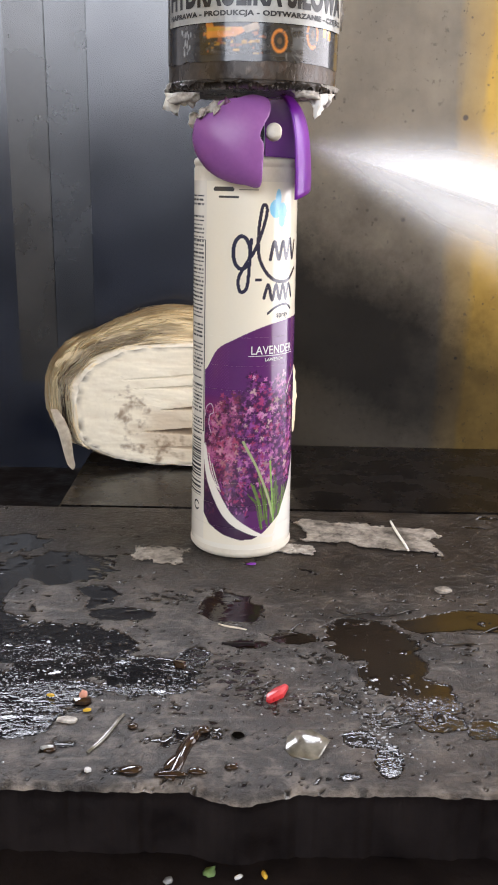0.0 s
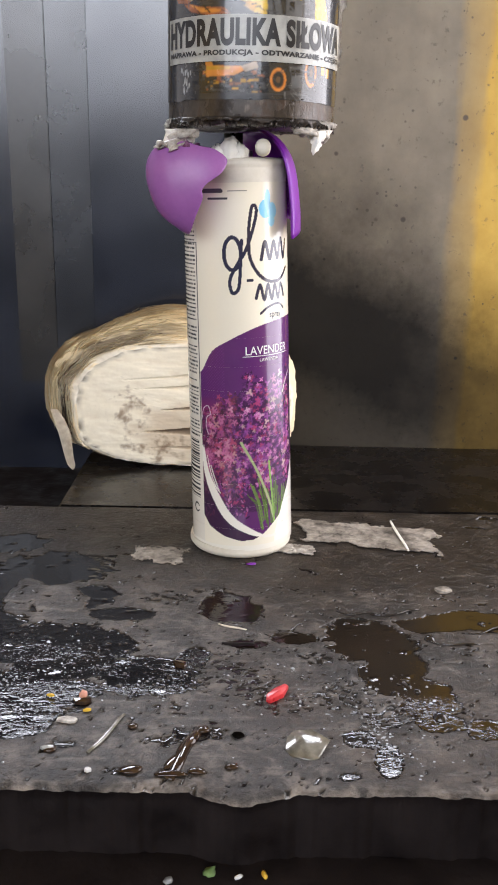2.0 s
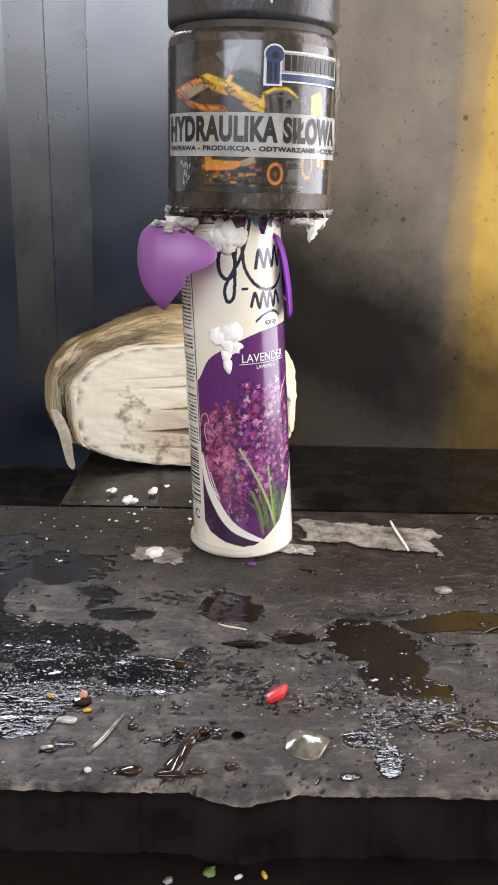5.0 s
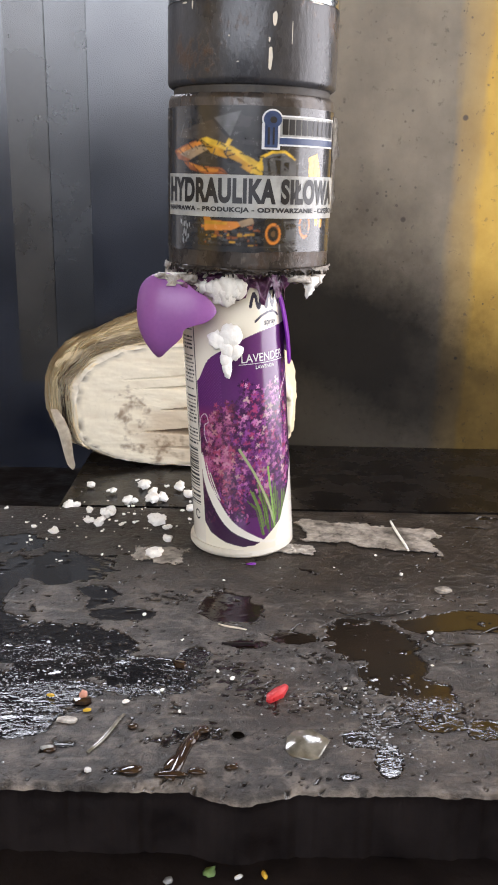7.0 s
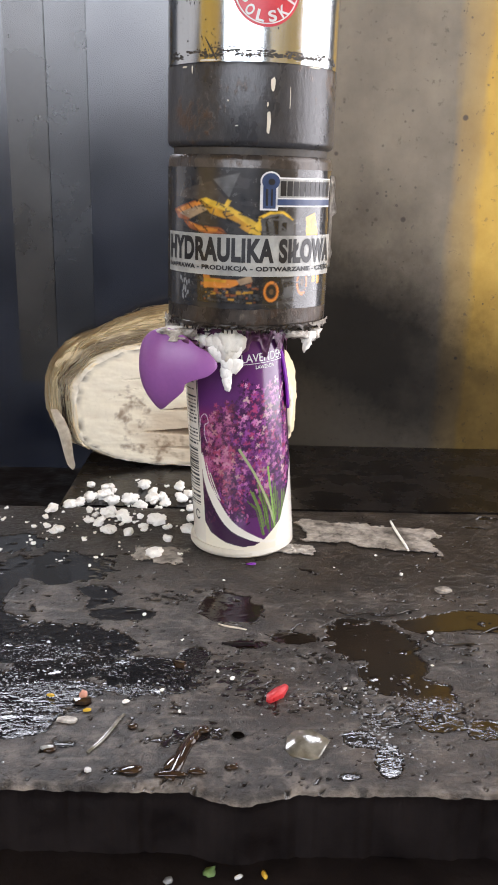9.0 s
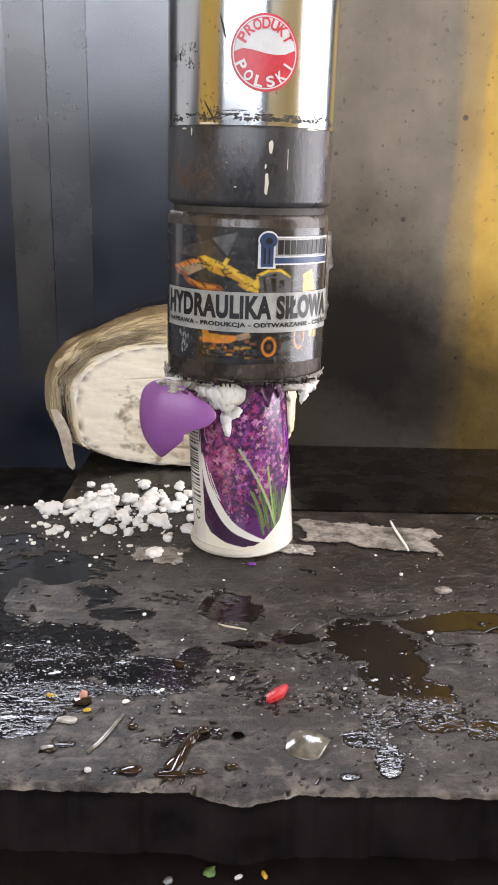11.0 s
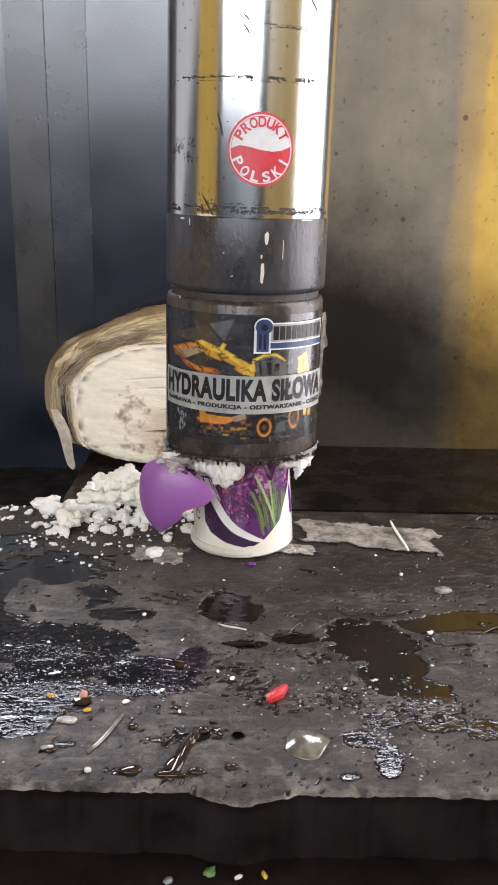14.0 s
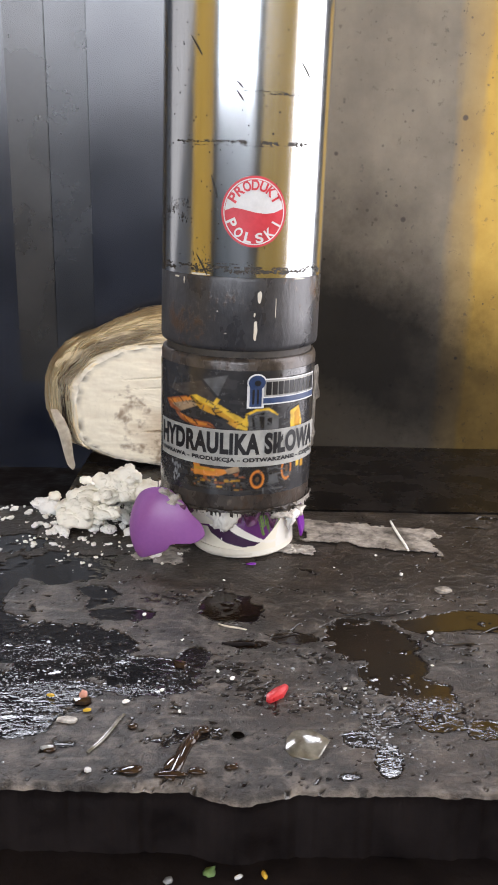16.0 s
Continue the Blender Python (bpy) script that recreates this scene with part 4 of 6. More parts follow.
def can_print():
    """Colours of the can's print on a grid over angle (degrees) and height (mm)."""
    U = np.concatenate([np.linspace(-118, 118, 331)])
    V = np.arange(0, 562) / 3.0
    A, Z = np.meshgrid(U, V)
    S = np.radians(A) * 26.6
    rnd = np.random.RandomState(5)
    img = np.empty(A.shape + (3,))
    img[:] = (0.80, 0.745, 0.61)
    purple = (0.098, 0.018, 0.125)
    top = 113.5 + 10.5 * np.tanh((A + 12) / 45) - 9.0 * np.exp(-((A + 46) / 12.0) ** 2)
    low = np.interp(A, [-46, -38, -20, 0, 14, 24, 60], [22.5, 17.5, 13, 10.5, 11, 13, 26])
    inside = (A > -46) & (Z < top) & (Z > low)
    img[inside] = purple
    # dotted sheen
    dots = inside & (Z > 85) & (A < -15) & (np.sin(S * 4.2) * np.sin(Z * 4.2) > 0.55)
    img[dots] = (0.15, 0.035, 0.18)
    glow = inside & (Z < 86) & (Z > 30) & (A < 5)
    w = np.clip((86 - Z) / 14, 0, 1) * np.clip((20 - A) / 50, 0, 1)
    img[glow] = (img * (1 - 0.7 * w[..., None]) + np.array((0.34, 0.04, 0.09)) * 0.7 * w[..., None])[glow]
    # flower heads, darker florets first, pale ones last
    heads = [(-33, 50, 78), (-22, 48, 85), (-8, 46, 88), (3, 40, 84), (12, 50, 97), (22, 46, 93), (33, 40, 92), (43, 44, 95), (54, 38, 97), (64, 40, 98), (-38, 34, 60), (-14, 36, 66), (26, 34, 62), (70, 44, 84)]
    shades = [(0.03, 0.008, 0.045), (0.07, 0.014, 0.09), (0.16, 0.035, 0.19), (0.27, 0.06, 0.28), (0.36, 0.045, 0.15), (0.50, 0.16, 0.38), (0.60, 0.31, 0.47), (0.52, 0.34, 0.35)]
    field = inside & (Z < 82 + 12 * np.exp(-((A - 14) / 16.0) ** 2) + 9 * np.clip((A - 25) / 30, 0, 1) - 6 * np.clip((-A - 10) / 30, 0, 1))
    img[field & (rnd.rand(*A.shape) < 0.75) & (Z > 26)] = (0.045, 0.01, 0.06)
    for level, count, r0, r1, picks in ((0, 60, 0.7, 1.5, (0, 0, 1, 1, 2)), (1, 44, 0.6, 1.3, (0, 1, 2, 2, 3, 4)), (2, 30, 0.7, 1.4, (0, 1, 2, 3, 3, 4, 5)), (3, 24, 0.8, 1.6, (1, 2, 3, 4, 5, 5)), (4, 11, 0.9, 1.9, (3, 4, 5, 6, 7))):
        for hx, h0, h1 in heads:
            for _ in range(count):
                f = rnd.rand()
                u = hx + rnd.randn() * (7.0 - 3.6 * f) * (1.0 if level < 2 else 0.62)
                z = h0 + (h1 - h0) * f + rnd.randn() * 1.2
                c = np.array(shades[rnd.choice(picks)]) * rnd.uniform(0.65, 1.15)
                if hx < 0:
                    c = c * 0.6 + np.array((0.30, 0.055, 0.085)) * 0.4 * (level + 1) / 3
                r = rnd.uniform(r0, r1)
                th, pet = rnd.uniform(0, 6.28), rnd.randint(3, 6)
                i0, i1 = np.searchsorted(U, [u - 6, u + 6])
                j0, j1 = max(0, int((z - 3) * 3)), max(0, int((z + 3) * 3))
                if i1 <= i0 or j1 <= j0:
                    continue
                dx, dz = (A[j0:j1, i0:i1] - u) * 0.464, Z[j0:j1, i0:i1] - z
                d = np.hypot(dx, dz) / (r * (0.72 + 0.4 * np.cos(pet * (np.arctan2(dz, dx) + th))))
                hit = (d < 1) & inside[j0:j1, i0:i1]
                img[j0:j1, i0:i1][hit] = c

    # the photograph is soft in print
    soft_img = img.copy()
    for ax in (0, 1):
        soft_img = 0.5 * soft_img + 0.25 * np.roll(soft_img, 1, ax) + 0.25 * np.roll(soft_img, -1, ax)
    img[field] = 0.55 * img[field] + 0.45 * soft_img[field]
    img[field] = img[field] * 0.9 + np.array((0.10, 0.045, 0.07)) * 0.1

    def line(points, width, colour, only=None):
        for (u0, z0), (u1, z1) in zip(points, points[1:]):
            x0, x1 = u0 * 0.464, u1 * 0.464
            px, pz = A * 0.464 - x0, Z - z0
            dx, dz = x1 - x0, z1 - z0
            f = np.clip((px * dx + pz * dz) / (dx * dx + dz * dz + 1e-9), 0, 1)
            d = np.hypot(px - f * dx, pz - f * dz)
            m = d < width / 2
            if only is not None:
                m &= only
            img[m] = colour

    def curve(points, n=14):
        out = []
        P = [points[0]] + points + [points[-1]]
        for k in range(1, len(P) - 2):
            p0, p1, p2, p3 = (np.array(q, float) for q in P[k - 1:k + 3])
            for s in np.linspace(0, 1, n, endpoint=k == len(P) - 3):
                out.append(tuple(0.5 * (2 * p1 + (p2 - p0) * s + (2 * p0 - 5 * p1 + 4 * p2 - p3) * s * s + (3 * p1 - p0 - 3 * p2 + p3) * s ** 3)))
        return out

    # stems and leaves
    for k in range(26):
        u, c = rnd.uniform(4, 62), rnd.uniform(0.5, 1.2)
        u2 = 40 + (u - 40) * 0.45 + rnd.randn() * 2
        line([(u, rnd.uniform(30, 46)), ((u + u2) / 2 + 2, 30), (u2, rnd.uniform(15, 22))], rnd.uniform(0.4, 0.9), (0.12 * c, 0.2 * c, 0.05 * c), inside)
    line(curve([(2, 63), (18, 49), (32, 33), (40, 20)]), 1.3, (0.34, 0.40, 0.2), inside)
    line(curve([(34, 52), (37, 36), (40, 18)]), 1.1, (0.2, 0.36, 0.08), inside)
    for k in range(140):
        u, z = rnd.uniform(-44, 8), rnd.uniform(22, 40)
        line([(u, z), (u + rnd.uniform(-3, 3), z + rnd.uniform(0.5, 2))], 0.8, np.array(shades[rnd.randint(0, 6)]) * 0.8, inside)
    cream = (0.80, 0.76, 0.68)
    under = inside & (A < 27) & (Z < np.interp(A, [-46, -40, -28, -12, 10, 27], [59.5, 45.5, 33.5, 22.5, 15.5, 12]))
    w = np.clip((Z - 38) / 22, 0, 1)[..., None]
    img[under] = (0.14 * img + 0.86 * ((1 - w) * np.array((0.028, 0.010, 0.034)) + w * np.array((0.24, 0.10, 0.12))))[under]
    # sweeping pale leaf
    leaf = curve([(-46, 59.5), (-40, 45.5), (-28, 33.5), (-12, 22.5), (10, 15.5), (27, 12)], 18)
    for k, p in enumerate(leaf[:-1]):
        f = k / len(leaf)
        line([p, leaf[k + 1]], 0.8 + 3.9 * math.sin(math.pi * min(1, f * 1.05)) ** 0.8, cream)
    for o in (0, 5, 10):
        line(curve([(-44 + o, 60 - o), (-37 + o * 0.8, 46 - o * 0.3), (-27 + o * 0.4, 38 - o * 0.2)]), 0.45, cream)
    line(curve([(-45, 74), (-43, 79), (-36, 81), (-33, 77), (-38, 75), (-39, 70), (-36, 66)]), 0.4, (0.6, 0.45, 0.55))
    # white flank
    right = np.interp(Z, [0, 12.5, 17.5, 27.5, 38, 45, 60, 80, 100, 112, 130], [40, 40, 44, 54, 68, 76, 95, 95, 95, 100, 118])
    img[(A > right) & (Z < 127) & (Z < 60)] = (0.80, 0.78, 0.72)
    line(curve([(27, 12), (36, 11.5), (41, 11.5)]), 1.5, cream)
    line(curve([(82, 98), (66, 92), (58, 86)]), 0.6, cream)
    # brand mark as plain loops, and its blue petals
    navy = (0.018, 0.018, 0.045)
    def loop(cu, cz, ru, rz, wd, a0=0, a1=360, lean=0.0):
        line([(cu + ru * math.cos(radians(q)) + lean * rz * math.sin(radians(q)), cz + rz * math.sin(radians(q))) for q in np.linspace(a0, a1, 30)], wd, navy)
    loop(-3, 155, 9, 7.5, 1.9)
    line(curve([(7, 161), (5.5, 150), (3, 139), (-4, 137), (-6, 143), (2, 150), (12, 157), (21, 168), (24, 175), (19, 176), (15, 165), (16, 153), (26, 145), (40, 141.5), (56, 142), (70, 147)]), 1.7, navy)
    line(curve([(29, 152), (34, 160), (40, 152), (46, 160), (52, 152), (58, 161), (64, 152), (69, 160)]), 1.9, navy)
    line([(13, 142.5), (18, 142.5)], 1.4, navy)
    line(curve([(22, 134), (27, 140), (32, 133), (37, 140), (42, 133), (47, 140), (52, 133), (57, 140), (63, 134)]), 1.7, navy)
    line(curve([(27, 126.5), (38, 129.5), (52, 130.5), (62, 128)]), 1.2, navy)
    for cu, cz, ru, rz, c in ((35, 175, 8, 4.2, (0.2, 0.55, 0.78)), (44, 174, 7, 3.8, (0.32, 0.66, 0.85)), (38, 179, 4, 4.8, (0.27, 0.6, 0.8)), (43, 169.5, 5, 2.6, (0.36, 0.7, 0.86))):
        img[((A - cu) / ru) ** 2 + ((Z - cz) / rz) ** 2 < 1] = c
    # maker's line as bars
    grey = (0.05, 0.05, 0.055)
    for u0, u1, z, wd in ((-34, -14, 183.4, 2.0), (-28, -8, 180.0, 1.3), (-7, 14, 183.2, 0.3)):
        line([(u0, z), (u1, z)], wd, grey)
    # side panel of small print, as bars
    panel = (A < -46)
    img[panel] = (0.72, 0.68, 0.59)
    ink = (0.055, 0.055, 0.06)
    z = 184.0
    while z > 66:
        z -= 1.9
        if rnd.rand() < 0.12:
            continue
        u = -112.0
        while u < -52:
            wd = rnd.uniform(2, 7)
            line([(u, z), (min(u + wd, -51), z)], 0.85, ink if rnd.rand() < 0.6 else (0.2, 0.19, 0.18))
            u += wd + rnd.uniform(1.5, 3)
    for p in ([(-112, 160), (-47.5, 160)], [(-47.5, 160), (-47.5, 66)], [(-112, 66), (-47.5, 66)]):
        line(p, 0.5, ink)
    z = 62.0
    while z > 31:
        h = rnd.choice([0.45, 0.6, 0.95, 1.2])
        img[(A > -85) & (A < -52) & (Z < z) & (Z > z - h)] = ink
        z -= h + rnd.choice([0.5, 0.8, 1.2])
    line([(-60 + 5.2 * math.cos(q), 25 + 2.3 * math.sin(q)) for q in np.linspace(0.5, 5.6, 16)], 0.9, ink)
    img[(Z < 7.8) & (Z > 0) & (A > -200)] = (0.80, 0.765, 0.67)
    return U, V, img


def spray_can():
    can = tagged(new("spray_can"), "lavender air freshener spray can being crushed, cream and purple print", "spray can")
    U, V, img = can_print()
    back = np.linspace(118, 242, 14)[1:-1]
    rings = []
    for k in range(1, len(BOUNDS) - 1):
        z0, z1 = BOUNDS[k], BOUNDS[k + 1]
        r = CAN_R - 0.0001 * k
        zs = np.arange(z0 * 3, z1 * 3 + 1) / 3.0
        idx = np.round(zs * 3).astype(int)
        ang = np.concatenate([U, back])
        cols = np.concatenate([img[idx], np.broadcast_to((0.78, 0.73, 0.62), (len(zs), len(back), 3))], axis=1)
        a = np.radians(ang)
        n, m = len(ang), len(zs)
        rr = np.full((m, 1), r)
        X, Y = rr * np.sin(a)[None], -rr * np.cos(a)[None]
        co = np.stack([X, Y, np.broadcast_to((zs / 1000)[:, None], X.shape)], -1).reshape(-1, 3)
        j, i = np.meshgrid(np.arange(m - 1), np.arange(n), indexing="ij")
        i2 = (i + 1) % n
        faces = np.stack([j * n + i, j * n + i2, (j + 1) * n + i2, (j + 1) * n + i], -1).reshape(-1, 4)
        me = bpy.data.meshes.new("body_ring")
        me.from_pydata(co.tolist(), [], faces.tolist())
        at = me.color_attributes.new("print", "FLOAT_COLOR", "POINT")
        rgba = np.ones((m * n, 4), dtype=np.float32)
        rgba[:, :3] = cols.reshape(-1, 3)
        at.data.foreach_set("color", rgba.ravel())
        me.materials.append(M["can"])
        me.shade_smooth()
        ob = new("body_ring", me)
        ob.parent = can
        rings.append((ob, z0 / 1000, z1 / 1000))
    base = part("base_rim", lathe([(0.0, 0.003), (0.022, 0.0022), (0.0245, 0.0), (0.0256, 0.0004), (0.0269, 0.0022), (0.0269, 0.0034), (0.0266, 0.0044), (0.0266, 0.0052)], 96), "cream", can, "rolled cream base rim")
    top = part("shoulder", lathe([(0.0250, 0.0), (0.0250, 0.0055), (0.0246, 0.0062), (0.0246, 0.0068), (0.0251, 0.0076), (0.0251, 0.009), (0.0243, 0.0102), (0.0225, 0.0108), (0.012, 0.0115), (0.0, 0.012)], 96), "cream", can, "cream tapered shoulder")
    valve = part("valve", lathe([(0.009, 0.0), (0.009, 0.003), (0.0045, 0.004), (0.0045, 0.011), (0.0, 0.011)], 32), "tin", can, "tin valve")
    # readable print
    for words, u0, u1, z0, z1, mat, host in (("LAVENDER", 4.0, 29.6, 106.8, 110.9, "white_ink", 9), ("LAWENDA", 11.2, 22.4, 103.3, 105.0, "white_ink", 9), ("spray", 17.0, 25.0, 123.3, 126.4, "navy_ink", 10)):
        ob, z_low, z_high = rings[host - 1]
        part("lettering", wrap(lettering(words, u0, u1, z0, z1, 0.02 if words == "spray" else 0.008), CAN_R - 0.0001 * host, 0.00012), mat, ob, "printed word")
    ob = rings[8][0]
    part("rule", wrap(flat([rectangle(2.6, 30.4, 105.9, 106.2)]), CAN_R - 0.0009, 0.00012), "white_ink", ob)
    return can, rings, base, top, valve


can, can_rings, can_base, can_top, can_valve = spray_can()
can_base.location.y = 0.0082


# ---- broken cap ----
def shell(name, az0, az1, height, lower, notch, material, label, radius=0.029):
    bm = bmesh.new()
    na, nh = 44, 22
    grid = []
    for j in range(nh + 1):
        row = []
        for i in range(na + 1):
            f = i / na
            a = radians(az0 + (az1 - az0) * f)
            h = j / nh
            z = lower(f) * (1 - h) + height * h
            q = max(0.0, z / height)
            r = radius * (1 - 0.1 * q) * math.sqrt(max(0.0, 1 - (q * 0.97) ** 4.2)) if z > 0 else radius
            g = notch(f, h)
            row.append(bm.verts.new(((r - g) * math.sin(a), -(r - g) * math.cos(a), z)))
        grid.append(row)
    for p, q in zip(grid, grid[1:]):
        for i in range(na):
            bm.faces.new((p[i], p[i + 1], q[i + 1], q[i]))
    bmesh.ops.recalc_face_normals(bm, faces=bm.faces[:])
    bmesh.ops.solidify(bm, geom=bm.faces[:], thickness=0.0011)
    return tagged(part(name, bm, material), label, "cap piece")


def cap_piece():
    """A torn, bulging half of the cap: round on one side, drawn to a tip, with a lobe."""
    edge = [(-0.5, -19.5), (-4.5, -14.5), (-8.4, -9.0), (-11.2, -2.5), (-12.0, 4.0), (-10.2, 12.0), (-4.5, 18.2), (3.4, 21.0), (9.5, 19.5), (14.5, 17.0), (19.0, 13.5), (24.5, 10.0), (28.0, 4.0), (24.5, -0.6), (18.0, -2.6), (14.4, -4.6), (13.2, -8.0), (7.2, -13.6)]
    pts = []
    n = len(edge)
    for k in range(n):
        p0, p1, p2, p3 = (Vector(edge[(k + d) % n]) for d in (-1, 0, 1, 2))
        for s in (0.0, 0.25, 0.5, 0.75):
            pts.append(0.5 * (2 * p1 + (p2 - p0) * s + (2 * p0 - 5 * p1 + 4 * p2 - p3) * s * s + (3 * p1 - p0 - 3 * p2 + p3) * s ** 3))
    bm = bmesh.new()
    bm.faces.new([bm.verts.new((p.x / 1000, 0, p.y / 1000)) for p in pts])
    for no, lo, hi in (((1, 0, 0), -13, 28), ((0, 0, 1), -20, 22)):
        for k in range(lo, hi):
            bmesh.ops.bisect_plane(bm, geom=bm.verts[:] + bm.edges[:] + bm.faces[:], plane_co=(no[0] * k / 1000, 0, no[2] * k / 1000), plane_no=no)
    for v in bm.verts:
        x, z = v.co.x * 1000 - 3.5, v.co.z * 1000 - 2.0
        q = (x / (15.9 if x < 0 else 27.0)) ** 2 + (z / 24.0) ** 2
        v.co.y = -0.0155 * math.sqrt(max(0.0, 1 - q)) + 0.00015 * fbm(x * 0.2, z * 0.2, 3, 3)
    bmesh.ops.recalc_face_normals(bm, faces=bm.faces[:])
    if sum(f.normal.y for f in bm.faces) > 0:
        bmesh.ops.reverse_faces(bm, faces=bm.faces[:])
    bmesh.ops.solidify(bm, geom=bm.faces[:], thickness=0.0011)
    crust = []
    for k, (x, z, sx, sz, mat) in enumerate(((9.0, 17.0, 4.2, 2.6, "rag"), (13.5, 13.0, 3.6, 3.4, "crushed"), (3.8, 19.4, 3.0, 1.8, "rag"))):
        lump = lump_mesh(120 + k, 0.8, 3, 1.0)
        for v in lump.verts:
            v.co = Vector((x / 1000 + v.co.x * sx / 1000, -0.0118 + 0.0005 * max(0.0, x - 6) + v.co.y * 0.0028, z / 1000 + v.co.z * sz / 1000))
        crust.append((lump, mat))
    cap = part("cap_shell", bm, "purple")
    for lump, mat in crust:
        part("torn_crust", lump, mat, cap, "torn crust stuck to the cap")
    return tagged(cap, "purple plastic cap half torn off the spray can", "cap piece")


cap_front = cap_piece()
cap_rear = shell("cap_shard", 50, 165, 0.039, lambda f: -0.012 + 0.014 * f, lambda f, h: 0.0, "violet", "violet plastic cap shard wedged under the ram", 0.030)
nozzle = tagged(part("nozzle_button", lathe([(0.0, 0.0), (0.003, 0.0), (0.0035, 0.001), (0.0035, 0.006), (0.0026, 0.0072), (0.0, 0.0068)], 32), "cream"), "cream plastic spray nozzle button", "nozzle")


# ---- spray jet ----
def jet():
    rs = np.random.RandomState(6)
    n = 9000
    f = rs.rand(n) ** 0.75
    x = 0.003 + 0.22 * f
    spread = 0.001 + 0.027 * f ** 0.9
    y, z = rs.randn(n) * spread, rs.randn(n) * spread * 0.9 - 0.062 * f - 0.008 * f * f
    keep = rs.rand(n) < np.clip(f * 6, 0.02, 1)
    c = np.stack([x, y, z], -1)[keep]
    size = rs.uniform(0.00005, 0.0001, len(c))[:, None, None]
    tet = np.array([(1, 1, 1), (1, -1, -1), (-1, 1, -1), (-1, -1, 1)], float)
    co = (c[:, None, :] + tet[None] * size).reshape(-1, 3)
    k = np.arange(len(c))[:, None, None] * 4
    faces = (k + np.array([(0, 1, 2), (0, 3, 1), (0, 2, 3), (1, 3, 2)])[None]).reshape(-1, 3)
    me = bpy.data.meshes.new("droplets")
    me.from_pydata(co.tolist(), [], faces.tolist())
    me.materials.append(M["droplet"])
    ob = tagged(new("spray_mist"), "white mist jet spraying from the can's nozzle", "spray mist")
    drops = new("droplets", me)
    drops.parent = ob
    drops["kind"] = "stuff"
    bm = bmesh.new()
    lay = bm.verts.layers.float.new("dens")
    nl, nw = 50, 33
    for turn in (0.0, 0.6, -0.6, 1.35):
        rows = []
        for i in range(nl):
            q = i / (nl - 1)
            sg = 0.0038 + 0.036 * q ** 0.85
            row = []
            for k in range(nw):
                s = (k / (nw - 1) - 0.5) * 4.4
                v = bm.verts.new((0.003 + 0.23 * q, s * sg * math.sin(turn), s * sg * math.cos(turn) - 0.062 * q - 0.008 * q * q))
                v[lay] = (0.97 if turn == 0 else 0.62) * max(0.0, math.exp(-s * s * 1.1) - 0.005) * min(1.0, 0.04 + q * 3.4)
                row.append(v)
            rows.append(row)
        for p, q in zip(rows, rows[1:]):
            for k in range(nw - 1):
                bm.faces.new((p[k], p[k + 1], q[k + 1], q[k]))
    part("haze", bm, "mist", ob, "thin white haze")
    return ob


mist = jet()


